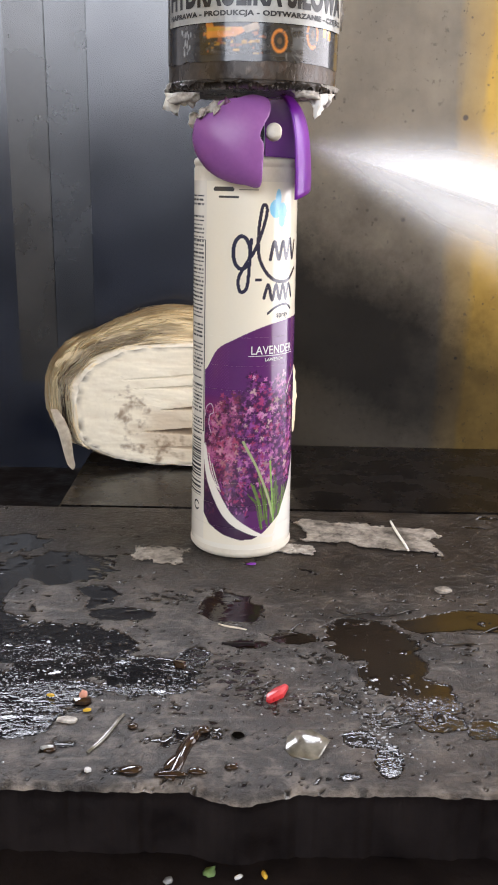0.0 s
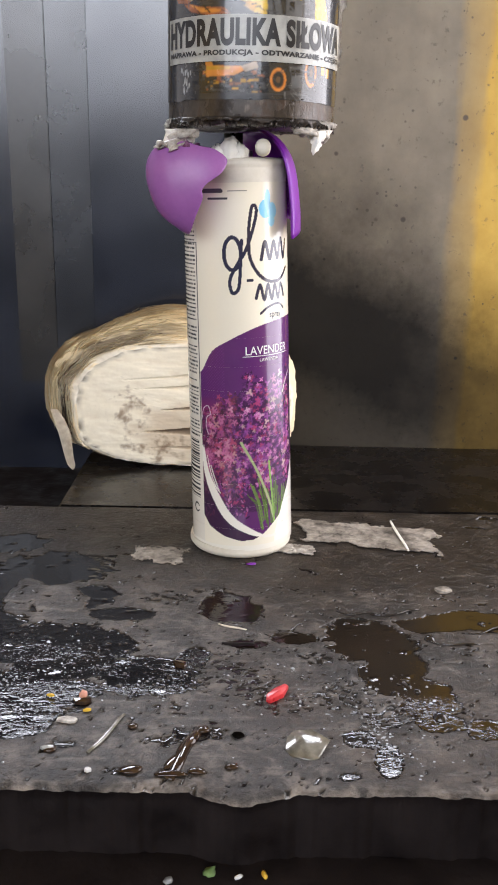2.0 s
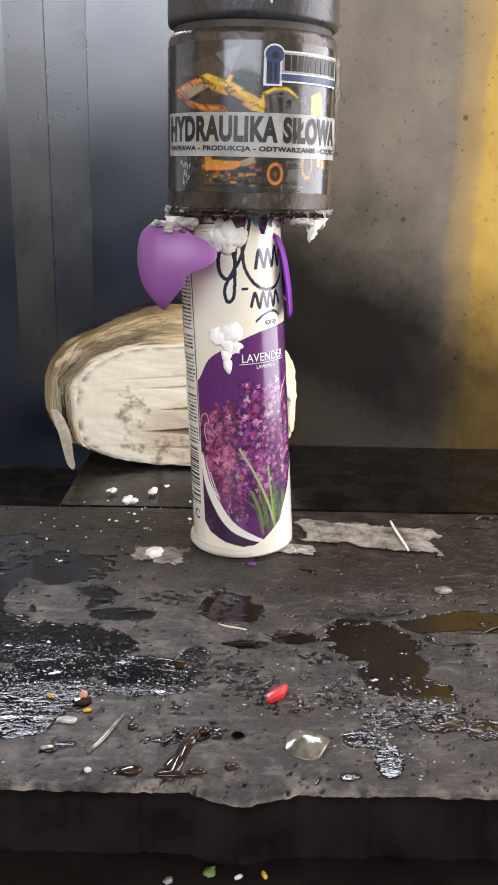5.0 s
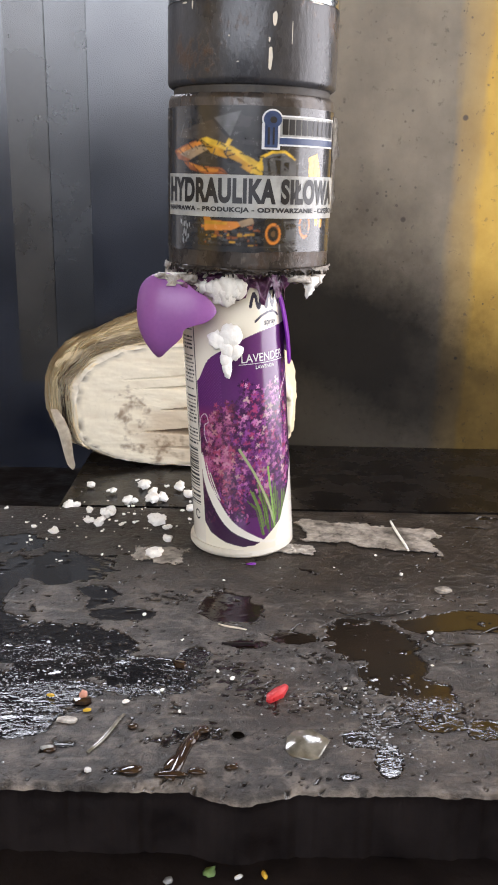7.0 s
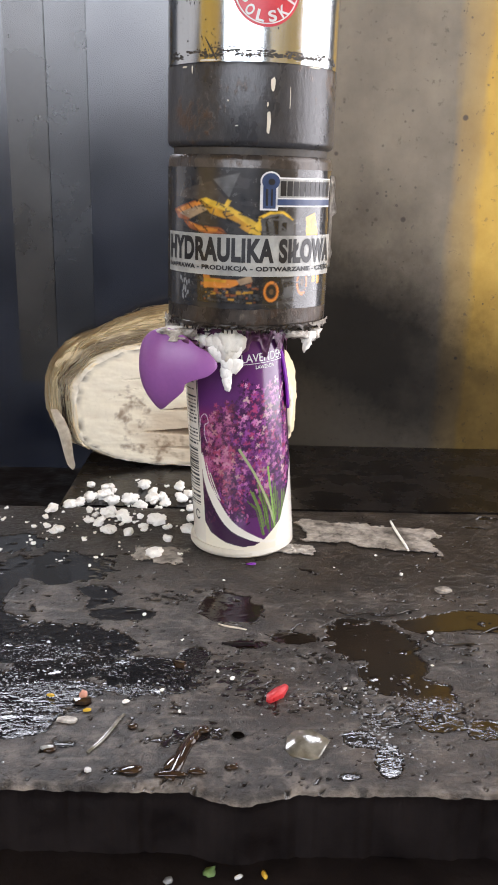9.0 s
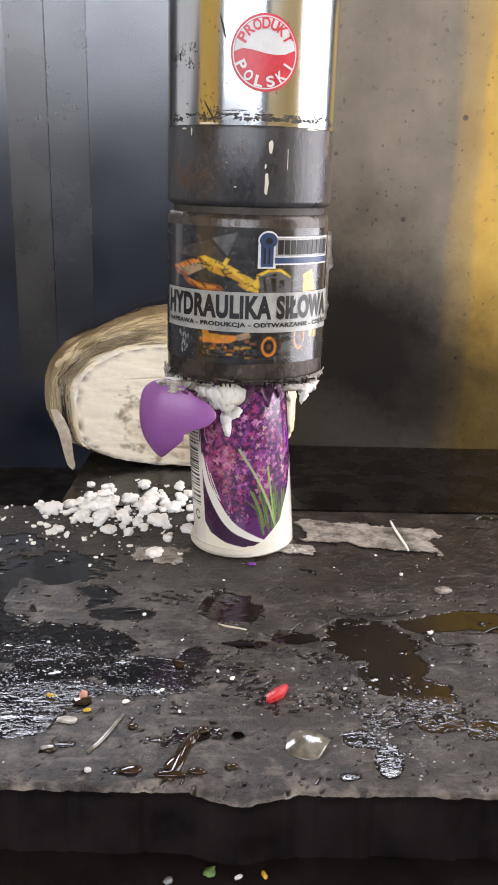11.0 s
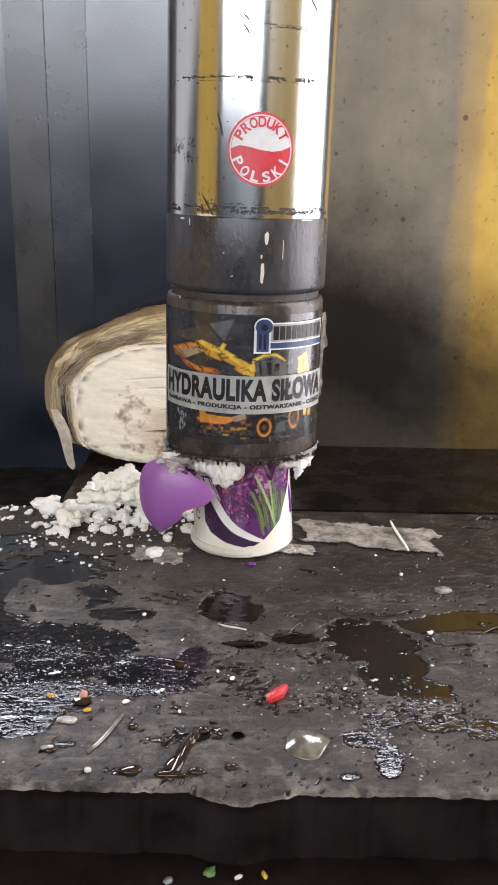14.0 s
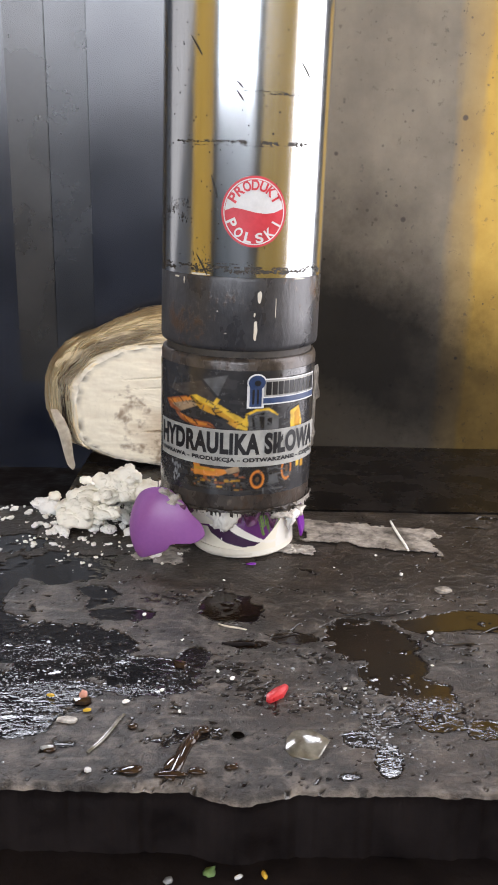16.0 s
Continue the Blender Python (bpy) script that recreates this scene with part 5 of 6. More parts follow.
# ---- the wood block ----
def log():
    bm = bmesh.new()
    col = bm.verts.layers.float_color.new("print")
    na, nl = 300, 90
    rings = []
    def colour(x, a, f, face):
        n = fbm(math.cos(a) * 4, math.sin(a) * 4, f * 7, 6)
        streak = fbm(math.cos(a) * 2.6 + 4, math.sin(a) * 2.6, f * 24, 4)
        c = Vector((0.86, 0.72, 0.47)) * (1 + 0.2 * n)
        fine = fbm(math.cos(a) * 3.1, math.sin(a) * 3.1 + 7, f * 75, 3)
        d = min(1.0, max(0.0, (streak * 1.5 + n * 0.9 + fine * 0.9 + 0.1) * 1.7))
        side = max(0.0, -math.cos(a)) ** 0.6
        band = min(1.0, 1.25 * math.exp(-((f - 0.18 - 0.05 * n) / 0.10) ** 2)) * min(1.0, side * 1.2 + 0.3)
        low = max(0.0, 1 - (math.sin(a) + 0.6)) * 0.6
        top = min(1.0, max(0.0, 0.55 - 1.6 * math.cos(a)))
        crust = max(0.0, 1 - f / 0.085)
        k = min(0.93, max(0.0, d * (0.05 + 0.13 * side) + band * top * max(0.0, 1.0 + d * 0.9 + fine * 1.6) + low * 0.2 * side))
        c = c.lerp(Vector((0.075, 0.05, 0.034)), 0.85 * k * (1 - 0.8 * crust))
        c = c.lerp(Vector((0.86, 0.80, 0.68)), min(1.0, crust * 1.3) * (0.0 if fine + 0.7 * n > 0.16 else 0.85))
        return (c.x, c.y, c.z, 1)
    for i in range(nl):
        f = i / (nl - 1)
        A, B = 0.0730 + 0.0135 * math.sin(min(1, f * 1.5) * math.pi / 2), 0.0415 + 0.0095 * math.sin(min(1, f * 1.5) * math.pi / 2)
        cx, cz, y = -0.0412 - 0.0165 * f, B - 0.001, 0.137 + 0.055 * f
        ring = []
        for j in range(na):
            a = 2 * math.pi * j / na
            ex = 0.86
            x = A * math.copysign(abs(math.cos(a)) ** ex, math.cos(a))
            z = B * math.copysign(abs(math.sin(a)) ** (0.86 if math.sin(a) > 0 else 0.5), math.sin(a))
            z -= 0.011 * min(1.0, max(0.0, -math.cos(a)) * 1.8) * min(1.0, f * 1.5) * (0.4 + 0.6 * max(0.0, math.sin(a)))
            x *= 1 - 0.085 * f * max(0.0, math.sin(a)) * (math.cos(a) < 0)
            w = 1 + 0.05 * fbm(math.cos(a) * 2.5, math.sin(a) * 2.5, f * 3, 4) + 0.014 * fbm(math.cos(a) * 13, math.sin(a) * 13, f * 8, 4) + 0.03 * fbm(math.cos(a) * 3.5, math.sin(a) * 3.5, f * 16, 3)
            if f == 0:
                w *= 0.985
            v = bm.verts.new((cx + x * w, y + 0.005 * fbm(math.cos(a) * 5, math.sin(a) * 5, 3) * (1 - f), max(-0.0015, cz + z * w)))
            v[col] = colour(x, a, f, False)
            ring.append(v)
        rings.append(ring)
    for p, q in zip(rings, rings[1:]):
        for j in range(na):
            bm.faces.new((p[j], p[(j + 1) % na], q[(j + 1) % na], q[j]))
    bm.faces.new(rings[-1])
    # cut face with splits running across it
    inner = [rings[0]]
    m = 80
    for s in range(1, m):
        k = 1 - s / m
        ring = []
        for j in range(na):
            a = 2 * math.pi * j / na
            v0 = rings[0][j].co
            x, z = -0.0412 + (v0.x + 0.0412) * k, 0.0405 + (v0.z - 0.0405) * k
            cut = 0.0
            for x0, z0, half, slope, deep in ((-0.005, 0.0245, 0.0025, 0.02, 0.011), (0.005, 0.0445, 0.0014, 0.10, 0.006), (0.0, 0.0135, 0.0012, 0.03, 0.004), (-0.01, 0.0565, 0.0008, 0.06, 0.003), (-0.02, 0.0635, 0.0007, 0.08, 0.002)):
                left = x0 - 0.064
                if x > left:
                    wd = half * min(1.0, (x - left) / 0.03)
                    d = abs(z - z0 - slope * (x - x0) - 0.0006 * fbm(x * 90, z0 * 100, 0, 3))
                    cut = max(cut, deep * max(0.0, 1 - d / max(1e-5, wd)) ** 0.5)
            n = fbm(x * 45, z * 150, 2, 5)
            v = bm.verts.new((x, 0.137 + 0.001 * n - 0.003 * (1 - k) + cut, z))
            grain = fbm(x * 18, z * 320, 6, 4)
            stain = max(0.0, 1 - math.hypot((x + 0.078 - 0.1 * (0.045 - z)) / 0.016, (z - 0.035) / 0.026)) + max(0.0, 1 - math.hypot((x + 0.055) / 0.03, (z - 0.012) / 0.012))
            c = Vector((0.84, 0.765, 0.60)) * (1 + 0.06 * n + (0.16 * grain if x > -0.07 else 0.03 * grain))
            kk = min(0.85, max(0.0, stain * 0.8 + fbm(x * 130, z * 130, 4, 5) * 1.9 + fbm(x * 420, z * 420, 9, 3) * 0.9 - 0.38) * 1.2) if stain > 0 else max(0.0, fbm(x * 60, z * 200, 4, 4) - 0.3) * 1.2
            broad = max(0.0, 1 - math.hypot((x + 0.035) / 0.055, (z - 0.022) / 0.026)) * (x > -0.08)
            c = c.lerp(Vector((0.50, 0.37, 0.24)), min(0.6, max(0.0, broad * 1.3 + n * 0.9 - 0.1)))
            kk = max(kk, min(1.0, cut / 0.004) * 0.55)
            rim = max(0.0, (k - 0.93) / 0.07) * max(0.0, 0.5 + 1.6 * fbm(a * 9, k * 5, 3, 4)) * (1 if math.cos(a) < 0.2 else 0.4)
            c = c.lerp(Vector((0.22, 0.14, 0.08)), min(0.9, kk)).lerp(Vector((0.05, 0.04, 0.03)), min(0.85, rim))
            v[col] = (c.x, c.y, c.z, 1)
            ring.append(v)
        for j in range(na):
            bm.faces.new((inner[-1][(j + 1) % na], inner[-1][j], ring[j], ring[(j + 1) % na]))
        inner.append(ring)
    bm.faces.new(inner[-1][::-1])
    ob = tagged(new("wood_log"), "squashed pale split log with dark streaks, on the rear plate", "log")
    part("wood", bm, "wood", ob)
    # loose bark splinters
    for x0, z0, x1, z1, w in ((-0.1275, 0.038, -0.1138, -0.003, 0.0078),):
        b = bmesh.new()
        n = 14
        pts = []
        for i in range(n):
            f = i / (n - 1)
            wd = w * (0.35 + 0.65 * math.sin(math.pi * (0.15 + 0.75 * f))) * (0.25 if i == n - 1 else 1)
            x, z = x0 + (x1 - x0) * f + 0.0015 * math.sin(f * 5), z0 + (z1 - z0) * f
            pts.append([b.verts.new((x + s * wd / 2, 0.131 + 0.004 * (1 - f) + 0.0012 * s * math.sin(f * 7), z)) for s in (-1, -0.3, 0.4, 1)])
        for p, q in zip(pts, pts[1:]):
            for k in range(3):
                b.faces.new((p[k], p[k + 1], q[k + 1], q[k]))
        bmesh.ops.solidify(b, geom=b.faces[:], thickness=0.0012)
        part("bark_splinter", b, "splinter", ob, "pale hanging bark splinter")
    # strands of bark and fibre brushed round the flank, and frayed ends at the back
    b = bmesh.new()
    tint = b.verts.layers.float_color.new("print")
    rnd = random.Random(8)

    def flank(a, f):
        A, B = 0.0730 + 0.0135 * math.sin(min(1, f * 1.5) * math.pi / 2), 0.0415 + 0.0095 * math.sin(min(1, f * 1.5) * math.pi / 2)
        z = B * math.copysign(abs(math.sin(a)) ** (0.86 if math.sin(a) > 0 else 0.5), math.sin(a))
        z -= 0.011 * min(1.0, max(0.0, -math.cos(a)) * 1.8) * min(1.0, f * 1.5) * (0.4 + 0.6 * max(0.0, math.sin(a)))
        x = A * math.copysign(abs(math.cos(a)) ** 0.86, math.cos(a))
        x *= 1 - 0.085 * f * max(0.0, math.sin(a)) * (math.cos(a) < 0)
        w = 1 + 0.05 * fbm(math.cos(a) * 2.5, math.sin(a) * 2.5, f * 3, 4)
        return Vector((-0.0412 - 0.0165 * f + x * w, 0.137 + 0.055 * f, max(0.0, B - 0.001 + z * w)))

    def strand(a, f, span, drift, width, lift, shade):
        rows = []
        for k in range(6):
            q = k / 5
            g = min(1.0, max(0.02, f + drift * q))
            p = flank(a + span * q, g)
            out = Vector((p.x + 0.05, 0, p.z - 0.045)).normalized()
            p += out * (lift * math.sin(math.pi * (0.15 + 0.7 * q)) + 0.0003)
            wd = width * (0.3 + 0.7 * math.sin(math.pi * (0.1 + 0.8 * q)))
            pair = [b.verts.new(p + Vector((0, -wd, 0)) + out * 0.0002), b.verts.new(p + Vector((0, wd, 0)) - out * 0.0002)]
            for v in pair:
                v[tint] = (*shade, 1)
            rows.append(pair)
        for p, q in zip(rows, rows[1:]):
            b.faces.new((p[0], q[0], q[1], p[1]))

    tones = ((0.84, 0.73, 0.52), (0.80, 0.66, 0.42), (0.88, 0.81, 0.64), (0.68, 0.53, 0.32), (0.16, 0.11, 0.075), (0.07, 0.05, 0.036), (0.32, 0.22, 0.13))
    for _ in range(900):
        a, f = radians(rnd.uniform(62, 205)), rnd.random() ** 0.9
        side = max(0.0, -math.cos(a))
        dusky = math.exp(-((f - 0.17 - 0.04 * side) / 0.085) ** 2) * min(1.0, max(0.0, (side - 0.1) * 3.0)) * min(1.0, max(0.0, 0.8 + 1.5 * noise.noise((a * 5, f * 3, 1.0))))
        pick = rnd.choice((4, 5, 6, 3)) if rnd.random() < dusky * 0.9 else rnd.choice((0, 0, 1, 1, 2, 2, 3) if f > 0.3 else (0, 2, 2, 1))
        k = rnd.uniform(0.8, 1.1)
        strand(a, f, rnd.uniform(0.06, 0.34), rnd.uniform(-0.06, 0.1), rnd.uniform(0.0003, 0.0012), rnd.uniform(0.0, 0.0014), tuple(q * k for q in tones[pick]))
    for _ in range(420):
        a = radians(rnd.choice((rnd.uniform(75, 112), rnd.uniform(112, 165), rnd.uniform(160, 205))))
        p = flank(a, rnd.uniform(0.7, 1.0))
        out = Vector((p.x + 0.05, 0, p.z - 0.045)).normalized()
        tang = Vector((-out.z, 0, out.x)) * rnd.choice((1, 1, -0.6))
        l = rnd.uniform(0.002, 0.006)
        d = tang * l + out * rnd.uniform(0.0, 0.0022) + Vector((0, rnd.uniform(-0.002, 0.001), 0))
        side = out.cross(d).normalized() * rnd.uniform(0.0002, 0.0007)
        k = rnd.uniform(0.75, 1.1)
        tri = [b.verts.new(p - side), b.verts.new(p + d), b.verts.new(p + side + out * 0.0003)]
        for v in tri:
            v[tint] = (*(q * k for q in tones[rnd.choice((0, 0, 1, 3, 3))]), 1)
        b.faces.new(tri)
    fib = part("frayed_fringe", b, "wood", ob, "frayed fibres")
    fib["kind"] = "stuff"
    return ob


log()


# ---- litter on the block ----
def ragged_sheet(name, x0, x1, y0, y1, material, label, category, seed, thick=0.0006, z=0.0008, lift=0.0015, hole=0.3):
    bm = bmesh.new()
    nx, ny = 150, 60
    grid = {}
    for i in range(nx):
        for j in range(ny):
            fx, fy = i / (nx - 1), j / (ny - 1)
            e = min(fx, 1 - fx) * 3.2, min(fy, 1 - fy) * 2.2
            if min(e) + hole * (fbm(fx * 5 + seed, fy * 3, seed, 5) * 2 + 0.8 * fbm(fx * 26, fy * 9, seed, 4)) < 0.2:
                continue
            x, y = x0 + (x1 - x0) * fx, y0 + (y1 - y0) * fy - 0.35 * (x1 - x0) * (fx - 0.5) * 0.55
            x, y = x + 0.0003 * noise.noise((i * 1.7, j * 2.3, seed)), y + 0.0003 * noise.noise((j * 1.9, i * 1.3, seed))
            grid[i, j] = Vector((x, y, z + lift * max(0, fbm(fx * 9, fy * 5, seed + 2, 4)) + 0.0003))
    cells = {(i, j) for i, j in grid if all(k in grid for k in ((i + 1, j), (i + 1, j + 1), (i, j + 1)))}
    used = {k for i, j in cells for k in ((i, j), (i + 1, j), (i + 1, j + 1), (i, j + 1))}
    top = {k: bm.verts.new(grid[k]) for k in used}
    low = {k: bm.verts.new(grid[k] - Vector((0, 0, thick))) for k in used}
    for i, j in sorted(cells):
        a, b, c, d = (i, j), (i + 1, j), (i + 1, j + 1), (i, j + 1)
        bm.faces.new((top[a], top[b], top[c], top[d]))
        bm.faces.new((low[d], low[c], low[b], low[a]))
        for (p, q), n in (((a, b), (i, j - 1)), ((b, c), (i + 1, j)), ((c, d), (i, j + 1)), ((d, a), (i - 1, j))):
            if n not in cells:
                bm.faces.new((low[p], low[q], top[q], top[p]))
    return tagged(part(name, bm, material), label, category)


ragged_sheet("torn_paper", 0.028, 0.113, -0.004, 0.034, "paper", "torn strip of grimy pasted paper on the block", "paper", 3.3)
ragged_sheet("paper_scrap", 0.016, 0.040, -0.012, 0.002, "rag", "small white paper scrap beside the can", "paper", 7.9)
ragged_sheet("paper_scrap", -0.056, -0.026, -0.026, -0.004, "paper", "grey smear of pasted paper on the block", "paper", 11.2, 0.0003, 0.0003, 0.0006, 0.55)


def rod_between(name, p, q, w, material, label, category, bow=0.0006):
    bm = bmesh.new()
    p, q = Vector(p), Vector(q)
    d = (q - p)
    side = d.cross(Vector((0, 0, 1))).normalized()
    rows = []
    for i in range(9):
        f = i / 8
        c = p.lerp(q, f) + side * bow * math.sin(f * 5)
        r = w * (0.55 + 0.45 * math.sin(math.pi * (0.12 + 0.76 * f)))
        rows.append([bm.verts.new(c + side * r * math.cos(a) + Vector((0, 0, r * 0.7 + r * 0.7 * math.sin(a)))) for a in np.linspace(0, 2 * math.pi, 9)[:-1]])
    for a, b in zip(rows, rows[1:]):
        for k in range(8):
            bm.faces.new((a[k], a[(k + 1) % 8], b[(k + 1) % 8], b[k]))
    bm.faces.new(rows[0][::-1])
    bm.faces.new(rows[-1])
    return tagged(part(name, bm, material), label, category)


rod_between("splinter", (0.0855, 0.033, 0.002), (0.089, -0.006, 0.0008), 0.0009, "foam", "white splinter lying on the torn paper", "splinter", 0.0003)
rod_between("splinter", (-0.049, -0.1804, 0), (-0.0393, -0.158, 0), 0.0010, "flake", "pale wet wood splinter on the block", "splinter")
rod_between("splinter", (-0.006, -0.105, 0), (0.008, -0.106, 0), 0.0009, "bed", "dark thin splinter on the block", "splinter")
rod_between("splinter", (-0.008, -0.088, 0), (0.004, -0.0935, 0), 0.0006, "straw", "thin pale splinter on the block", "splinter")


def bit(name, x, y, sx, sy, sz, material, label, category, seed, turn=0.0, z=0.0, rough=0.3):
    bm = lump_mesh(seed, rough, 2, 1.0)
    for v in bm.verts:
        v.co = Vector((v.co.x * sx, v.co.y * sy, (v.co.z + 0.5) * sz))
    ob = tagged(part(name, bm, material), label, category)
    ob.matrix_basis = pose(x, y, z, 0, 0, turn)
    return ob


def shard(name, x, y, size, sides, thick, material, label, category, seed, turn=0.0, tilt=(0, 0), narrow=1.0):
    """An angular broken piece with a faceted top."""
    rnd = random.Random(seed)
    bm = bmesh.new()
    ang = sorted(rnd.uniform(0, 1) * 0.6 + k for k in range(sides))
    rim = [(size * rnd.uniform(0.72, 1.1) * math.cos(6.283 * q / sides), size * narrow * rnd.uniform(0.72, 1.1) * math.sin(6.283 * q / sides)) for q in ang]
    rings = [[bm.verts.new((u * k, w * k, z * thick)) for u, w in rim] for k, z in ((1.0, -0.3), (1.0, 0.35), (0.93, 0.6))]
    for p, q in zip(rings, rings[1:]):
        for k in range(sides):
            bm.faces.new((p[k], p[(k + 1) % sides], q[(k + 1) % sides], q[k]))
    tops = [bm.verts.new((size * 0.35 * rnd.uniform(-1, 1), size * narrow * 0.35 * rnd.uniform(-1, 1), thick))]
    for k in range(sides):
        bm.faces.new((rings[-1][k], rings[-1][(k + 1) % sides], tops[0]))
    bm.faces.new(rings[0][::-1])
    ob = tagged(part(name, bm, material, smooth=sides > 8), label, category)
    ob.matrix_basis = pose(x, y, 0.0006, tilt[0], tilt[1], turn)
    return ob


shard("plastic_chip", 0.0158, -0.1435, 0.0072, 7, 0.0024, "red", "bright red wet plastic chip on the block", "chip", 21, 52, (4, -5), 0.36)
shard("metal_fragment", -0.0562, -0.1500, 0.0042, 7, 0.0016, "oil", "dark oily fragment on the wet block", "fragment", 33, 10, (3, 2), 0.55)
shard("crumb", -0.0562, -0.1488, 0.0019, 6, 0.0042, "blush", "pinkish torn crumb on a dark fragment", "crumb", 34, 40, (0, 0), 0.8)
shard("sliver", -0.0535, -0.1560, 0.0015, 5, 0.0010, "yellow_ink", "thin orange plastic sliver on the block", "sliver", 35, 15, (0, 0), 0.3)
shard("sliver", -0.0690, -0.1468, 0.0014, 5, 0.0010, "yellow_ink", "thin orange plastic sliver on the block", "sliver", 36, -5, (0, 0), 0.3)
shard("plastic_scrap", -0.0594, -0.1622, 0.0040, 8, 0.0010, "rag", "torn white film scrap on the block", "scrap", 37, 0, (4, 3), 0.5)
shard("metal_chip", -0.0628, -0.1787, 0.0026, 7, 0.0012, "silver", "small pale metal chip on the block", "chip", 38, 8, (4, 0), 0.5)
shard("metal_chip", -0.0473, -0.1899, 0.0015, 6, 0.0012, "white_ink", "small pale metal chip on the block", "chip", 39, 20, (0, 5), 0.6)
shard("paper_flake", 0.0984, -0.0512, 0.0052, 8, 0.0014, "paper", "crumpled pale paper flake on the block", "flake", 44, 20, (5, 4), 0.6)
shard("metal_fragment", -0.0219, -0.1232, 0.0036, 7, 0.0016, "oil", "dark oily fragment on the wet block", "fragment", 45, -20, (3, 2), 0.6)
rod_between("oil_streak", (-0.0120, -0.1660, -0.0016), (-0.0210, -0.1925, -0.0018), 0.0025, "oil", "long glossy streak of brown oil on the block", "oil streak", 0.0008)
bit("plastic_chip", 0.0061, -0.0243, 0.0026, 0.0011, 0.0006, "violet", "tiny violet cap chip on the block", "chip", 22, 10)
bit("leaf_bit", -0.0061, -0.2035, 0.0018, 0.0026, 0.0008, "green", "green leaf scrap on the lower bed", "leaf", 25, -30, -0.0272)
bit("crumb", 0.0114, -0.2045, 0.0010, 0.0016, 0.0010, "yellow_ink", "yellow crumb on the lower bed", "crumb", 26, 10, -0.0272)
bit("crumb", -0.0191, -0.2075, 0.0016, 0.0012, 0.0008, "grey_ink", "grey crumb on the lower bed", "crumb", 28, 30, -0.0272)
bit("crumb", 0.003, -0.2055, 0.0016, 0.0008, 0.0008, "white_ink", "pale crumb on the lower bed", "crumb", 29, 30, -0.0272)
shard("clear_flake", 0.0246, -0.1736, 0.0090, 9, 0.0012, "flake", "clear yellowish broken plastic flake on the block", "flake", 52, 20, (5, -4), 0.92)
for k, (x, y, a, b, turn) in enumerate(((-0.0141, -0.1714, 0.0022, 0.0055, -14), (-0.019, -0.183, 0.0022, 0.006, -30), (-0.0105, -0.166, 0.0026, 0.0022, 0), (-0.0335, -0.1889, 0.0052, 0.0024, 10),
                                     (-0.0357, -0.1648, 0.0022, 0.0018, 0), (-0.0621, -0.1793, 0.0026, 0.0013, 10), (-0.0115, -0.189, 0.004, 0.002, 0), (0.0, -0.1865, 0.003, 0.0014, 10), (-0.02, -0.191, 0.007, 0.0014, 4))):
    bit("oil_drop", x, y, a * 0.85, b, 0.0010, "oil", "glossy drop of oily water on the block", "drop", 40 + k, turn, 0.0, 0.2)["group"] = "drops on the block"


def bubble(x, y, r):
    prof = [(r * 1.12, -0.0003), (r * 1.02, r * 0.12)] + [(r * math.cos(a), r * 0.75 * math.sin(a)) for a in np.linspace(0.25, 1.45, 7)] + [(0.0, r * 0.75)]
    ob = tagged(part("water_bubble", lathe(prof, 24), "water"), "clear domed bubble on the oily puddle", "bubble", "bubbles on the block")
    ob.matrix_basis = pose(x, y, 0.0)


for x, y, r in ((0.0616, -0.1406, 0.0021), (0.0705, -0.138, 0.0016), (0.076, -0.155, 0.0030), (0.0405, -0.1085, 0.0011), (0.0445, -0.114, 0.0016), (0.083, -0.0975, 0.0028), (0.102, -0.119, 0.0017), (0.046, -0.071, 0.0016),
                (0.0895, -0.1475, 0.0014), (0.0555, -0.148, 0.0011), (0.029, -0.147, 0.001), (0.0265, -0.131, 0.0012), (-0.0185, -0.104, 0.0011), (0.022, -0.0785, 0.001)):
    bubble(x, y, r * 0.78)
for k, (p, q, w) in enumerate((((0.045, -0.0735, 0), (0.063, -0.0775, 0), 0.0009), ((0.060, -0.0765, 0), (0.084, -0.0725, 0), 0.0011), ((0.0815, -0.099, 0), (0.103, -0.104, 0), 0.0010), ((0.018, -0.0925, 0), (0.030, -0.0875, 0), 0.0009),
                               ((0.109, -0.107, 0), (0.121, -0.117, 0), 0.0009), ((0.098, -0.092, 0), (0.118, -0.0875, 0), 0.0009), ((0.104, -0.1525, 0), (0.112, -0.1665, 0), 0.0012), ((0.012, -0.096, 0), (0.026, -0.0975, 0), 0.0007))):
    rod_between("water_ridge", p, q, w * 0.5, "water", "thin wet rim of a puddle on the block", "water ridge", 0.0022)["group"] = "drops on the block"


# low black disc over the dip, painting the darkness inside the pit
bit("pit", 0.002, -0.1686, 0.0023, 0.0021, 0.0002, "pit", "black disc for the shade inside a small pit", "pit", 61, 0, 0.0, 0.12)


